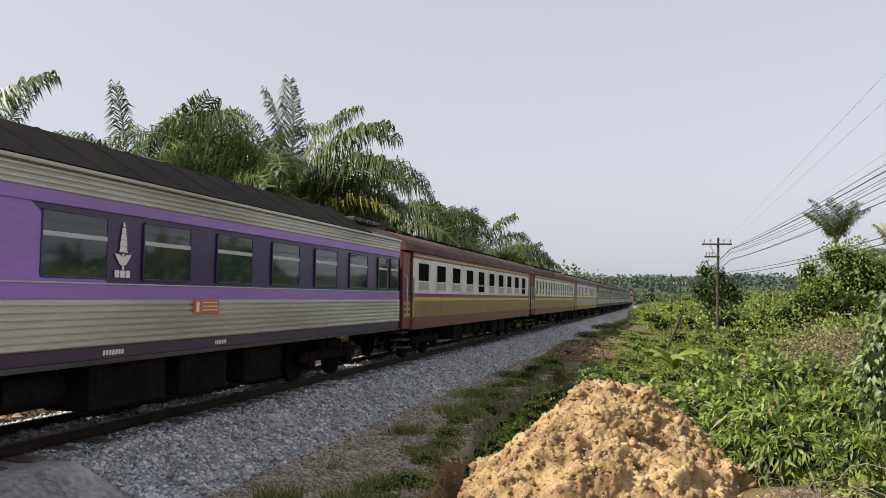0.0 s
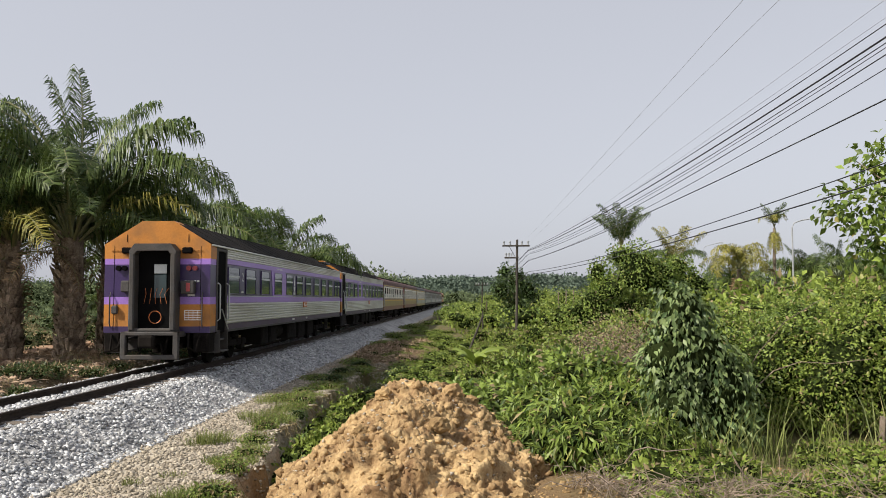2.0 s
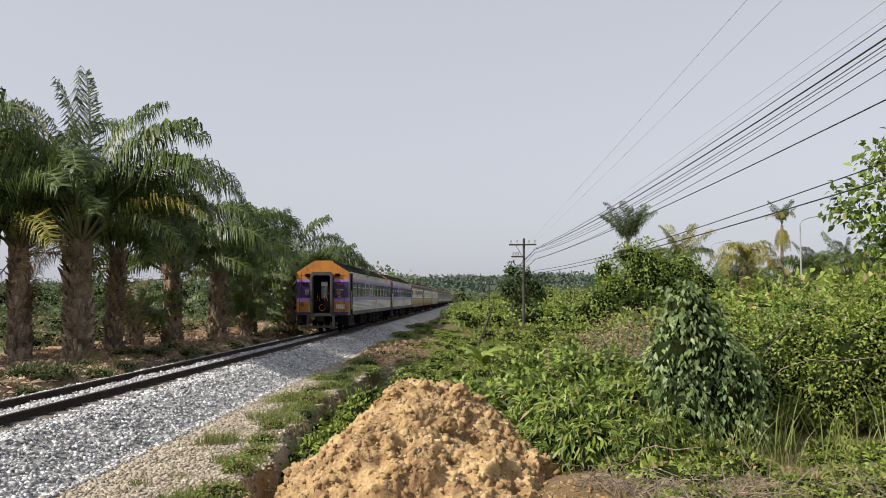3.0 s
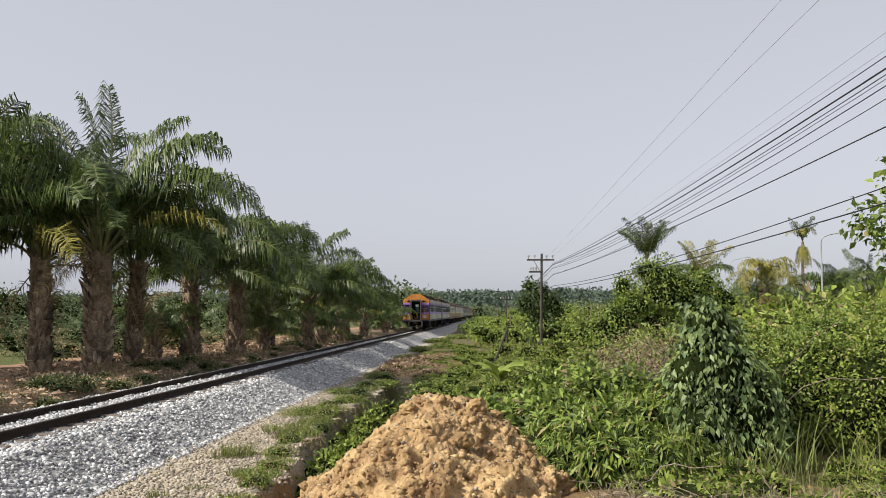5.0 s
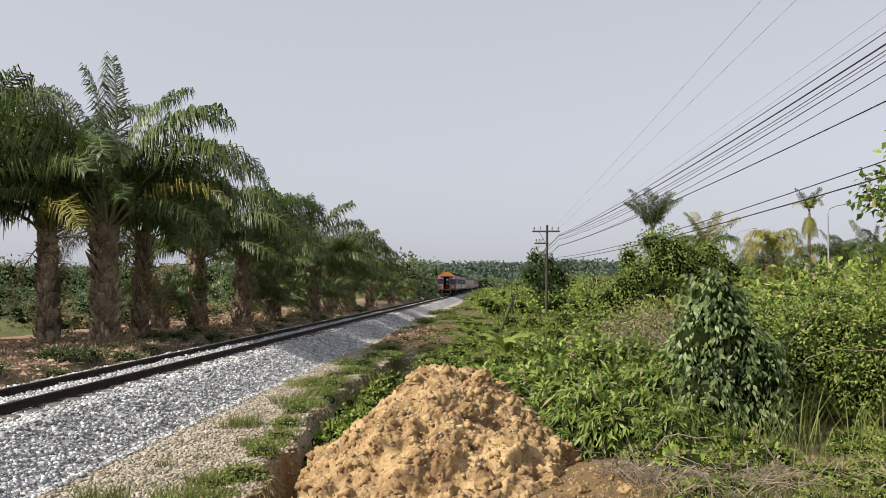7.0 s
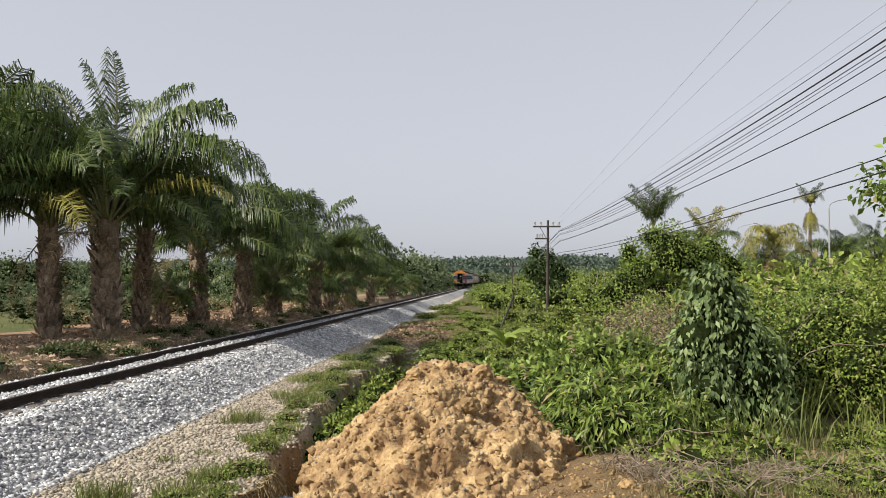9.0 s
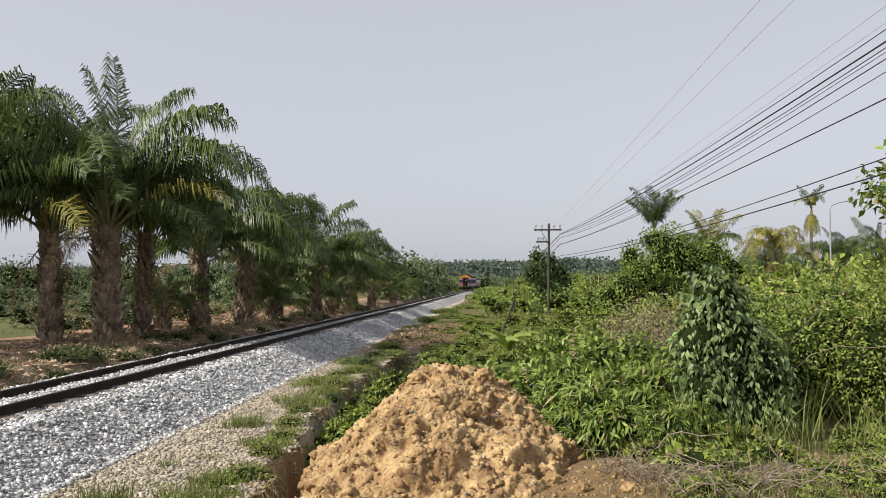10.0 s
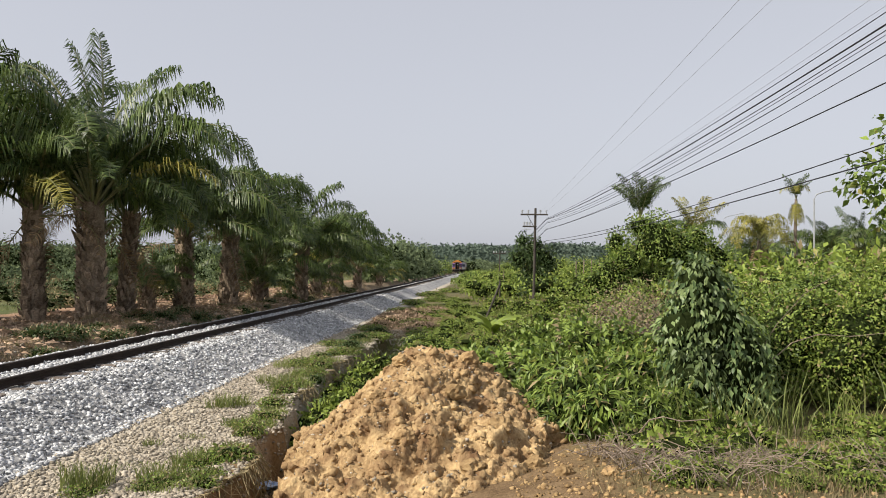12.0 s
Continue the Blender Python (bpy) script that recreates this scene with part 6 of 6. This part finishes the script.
def hills():
    """Wooded ridge at the horizon."""
    xs = np.linspace(-900, 900, 90)
    v, f = [], []
    for j, (y, k) in enumerate(((700, 0.0), (740, 0.6), (800, 0.9), (900, 1.0), (1100, 0.9))):
        for x in xs:
            h = 15 + 5 * fbm(x, 0, 0.004, 3.0, 3) + 4 * math.exp(-((x - 20) / 120) ** 2)
            v.append((x, y, -1 + h * k))
    n = len(xs)
    i = np.arange(5 * n).reshape(5, n)
    f = np.stack([i[:-1, :-1], i[:-1, 1:], i[1:, 1:], i[1:, :-1]], -1).reshape(-1, 4)
    t = thing("wooded_ridge", 0, 0, 0, "low wooded ridge on the horizon", "backdrop", kind="structure")
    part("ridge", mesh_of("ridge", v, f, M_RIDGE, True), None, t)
    rng = np.random.default_rng(31)
    r = random.Random(31)
    blobs = []
    for _ in range(1500):
        x, u = r.uniform(-620, 520), r.random() ** 1.5
        h = 15 + 5 * fbm(x, 0, 0.004, 3.0, 3) + 4 * math.exp(-((x - 20) / 120) ** 2)
        blobs.append((x, 695 + 190 * u, -1 + h * min(1.0, u * 3.2) + 1.0, r.uniform(5, 9), 5, r.uniform(2.5, 4.5)))
    p, d = blob_points(blobs, 120000, rng)
    part("tree_crowns", leaf_mesh("tree_crowns", p, d, 2.6, 0.7, 0.1, M_LEAF_HILL_HAZED, rng), None, t)


hills()


# ---- pole, wires, street lamps ----
def telegraph_pole(x, y, h, arms, label):
    t = thing("telegraph_pole", x, y, ground_z(x, y) - 0.3, label, "utility pole")
    bm = tube(bmesh.new(), [(0, 0, 0), (0.03, 0, h * 0.5), (0.06, 0, h)], 0.075, 10, 0.055)
    part("post", bm, M_POLE, t)
    for z, a, b in arms:
        arm = part("crossarm", box(bmesh.new(), a, b, -0.10, -0.03, z - 0.038, z + 0.038, 0.008), M_POLE, t)
        for k in range(5):
            px = a + 0.08 + (b - a - 0.16) * k / 4
            if abs(px - 0.05) < 0.15:
                continue
            bm = bmesh.new()
            disc(bm, (px, -0.06, z + 0.11), 0.035, (0, 0, 1), 0.12, 8)
            disc(bm, (px, -0.06, z + 0.19), 0.05, (0, 0, 1), 0.06, 8)
            part("insulator", bm, M_STEEL, arm, "small pale insulator")
    tube_b = tube(bmesh.new(), [(0.0, -0.05, h - 0.9), (-0.35, -0.06, h - 0.28)], 0.012, 5)
    part("brace", tube_b, M_POLE, t)
    return t


telegraph_pole(2.36, 40.0, 5.25, ((4.95, -0.65, 0.65), (4.38, -0.55, 0.12)), "dark timber telegraph pole with two crossarms")
telegraph_pole(1.4, 78.0, 4.0, ((3.75, -0.6, 0.6),), "distant timber telegraph pole")


def wire(a, b, sag, r, mat, label, name="overhead_cable", n=18):
    a, b = Vector(a), Vector(b)
    pts = [a.lerp(b, k / n) - Vector((0, 0, 4 * sag * (k / n) * (1 - k / n))) for k in range(n + 1)]
    ob = new(name, bm_mesh(name, tube(bmesh.new(), pts, r, 5), mat))
    tagged(ob, label, "cable", "overhead cables")


WIRES = [
    # height at the pole, height at the near end, sag, radius
    (4.18, 6.54, 0.53, 0.007), (4.13, 6.36, 0.56, 0.013), (4.12, 6.60, 0.80, 0.007), (4.00, 6.52, 0.76, 0.005),
    (3.95, 6.50, 0.82, 0.008), (3.68, 6.30, 0.76, 0.006), (3.64, 5.21, 0.40, 0.010), (3.12, 4.47, 0.53, 0.009), (2.99, 4.04, 0.41, 0.011),
]
for za, zb, s, r in WIRES:
    a, end = (2.95, 40.0, za), (6.44, -6.4, zb)
    wire(a, end, s, r, M_WIRE, "sagging black cable strung from the pole")
    wire(a, (1.4 + (a[0] - 2.25) * 0.8, 78.0, a[2] - 0.75), 0.3, r, M_WIRE, "sagging black cable to the distant pole")
for x, z, r in ((8.05, 10.94, 0.0065), (9.18, 10.92, 0.0065), (9.42, 8.82, 0.005), (10.07, 8.82, 0.005)):
    wire((x, -12.0, z), (9.2 + (x - 9.2) * 0.55, 185.0, z - 0.6), 0.4, r, M_WIRE_T, "thin grey wire high above the verge", "high_wire", 30)


power_pole = thing("power_pole", 9.2, 185.2, -0.2, "distant thin concrete power pole", "utility pole")
part("post", tube(bmesh.new(), [(0, 0, 0), (0, 0, 5), (0, 0, 10.8)], 0.10, 8, 0.07), M_STEEL, power_pole)
for z in (8.4, 10.4):
    part("crossarm", box(bmesh.new(), -1.0, 1.0, -0.3, -0.1, z - 0.06, z + 0.06, 0.01), M_STEEL, power_pole)


def street_lamp(x, y, h, arm):
    t = thing("street_lamp", x, y, ground_z(x, y) - 0.05, "tall galvanised street lamp with a curved arm", "street lamp", "street lamps")
    part("post", tube(bmesh.new(), [(0, 0, 0), (0, 0, h * 0.5), (0, 0, h - 0.3)], 0.06, 8, 0.045), M_STEEL, t)
    part("arm", tube(bmesh.new(), [(0, 0, h - 0.35), (0.12, 0, h - 0.05), (0.5, 0, h + 0.1), (arm, 0, h + 0.45)], 0.04, 6), M_STEEL, t)
    part("lantern", box(bmesh.new(), arm - 0.1, arm + 0.5, -0.12, 0.12, h + 0.4, h + 0.52, 0.03), M_STEEL, t)


def fence_post(x, y, h, lean, label="pale weathered fence post"):
    t = thing("fence_post", x, y, ground_z(x, y) - 0.1, label, "post", "posts in the scrub")
    part("shaft", tube(bmesh.new(), [(0, 0, 0), (lean * 0.5, 0, h * 0.5), (lean, 0, h)], 0.05, 6, 0.045), M_TWIG if "pale" in label else M_POLE, t)


for x, y, h, lean in ((1.6, 70, 2.0, 0.05), (7.2, 66, 2.6, 0.0), (8.0, 68, 2.6, 0.05), (8.9, 70, 2.6, 0.0), (9.9, 72, 2.7, -0.05), (11.0, 70, 2.6, 0.0)):
    fence_post(x, y, h, lean)
fence_post(-0.1, 33.0, 1.9, 0.75, "leaning timber stay beside the pole")
fence_post(0.85, 45.0, 1.7, 0.0, "short dark post in the scrub")
fence_post(5.25, 10.9, 0.62, 0.05, "broken pale stake before the thicket")


def bare_branch(points, r, label):
    t = thing("bare_branch", *points[0], label, "branch", "bare branches")
    o = Vector(points[0])
    part("limb", tube(bmesh.new(), [Vector(p) - o for p in points], r, 6, r * 0.5), M_TWIG, t)


bare_branch([(4.0, 11.9, 0.55), (4.25, 11.8, 0.82), (4.6, 11.75, 0.95), (5.0, 11.7, 0.93), (5.5, 11.6, 1.0)], 0.009, "thin dry branch bent across the thicket")
bare_branch([(3.9, 12.3, 0.5), (4.15, 12.1, 1.05), (4.5, 12.0, 1.5), (4.95, 11.9, 1.8)], 0.008, "thin bare branch rising from the thicket")
bare_branch([(6.0, 11.6, 0.0), (5.9, 11.5, 0.5), (6.15, 11.5, 0.8), (6.2, 11.4, 1.2)], 0.03, "crooked grey branch at the thicket")
bare_branch([(1.85, 10.0, -0.10), (1.95, 9.95, 0.05), (2.1, 9.9, 0.10), (2.3, 9.85, 0.06), (2.6, 9.8, 0.10)], 0.011, "bleached stick lying in weeds")
street_lamp(19.3, 50.0, 6.3, 2.4)
street_lamp(31.0, 110.0, 8.6, 2.0)

# crumpled plastic in the trench
bm = bmesh.new()
r = bmesh.ops.create_grid(bm, x_segments=14, y_segments=8, size=0.5)
for v in r["verts"]:
    v.co = Vector((v.co.x * 0.8, v.co.y * 0.34, 0.05 + 0.06 * noise.noise(v.co * 9) + 0.05 * noise.noise(v.co * 21)))
bmesh.ops.solidify(bm, geom=bm.faces[:], thickness=0.004)
rag = new("plastic_sheet", bm_mesh("plastic_sheet", bm, M_RAG))
rag.matrix_basis = pose(-2.85, 11.6, ground_z(-2.85, 11.6) + 0.06, 0, 0, 10)
tagged(rag, "crumpled blue and white plastic sheet in the trench", "litter")


# ---- what moves ----
def motions():
    """The train runs away along the straight track at about 22.7 metres a second."""
    for car, place_in_train in train:
        rows = [(t, pose(TRACK_X, -23.95 + 22.7 * t + {0: 0.08, 0.5: -0.25}.get(t, 0.0) + PITCH * place_in_train, 0)) for t in [0, 0.5, 1, 1.5] + list(range(2, 13))]
        walk(car, rows)


motions()
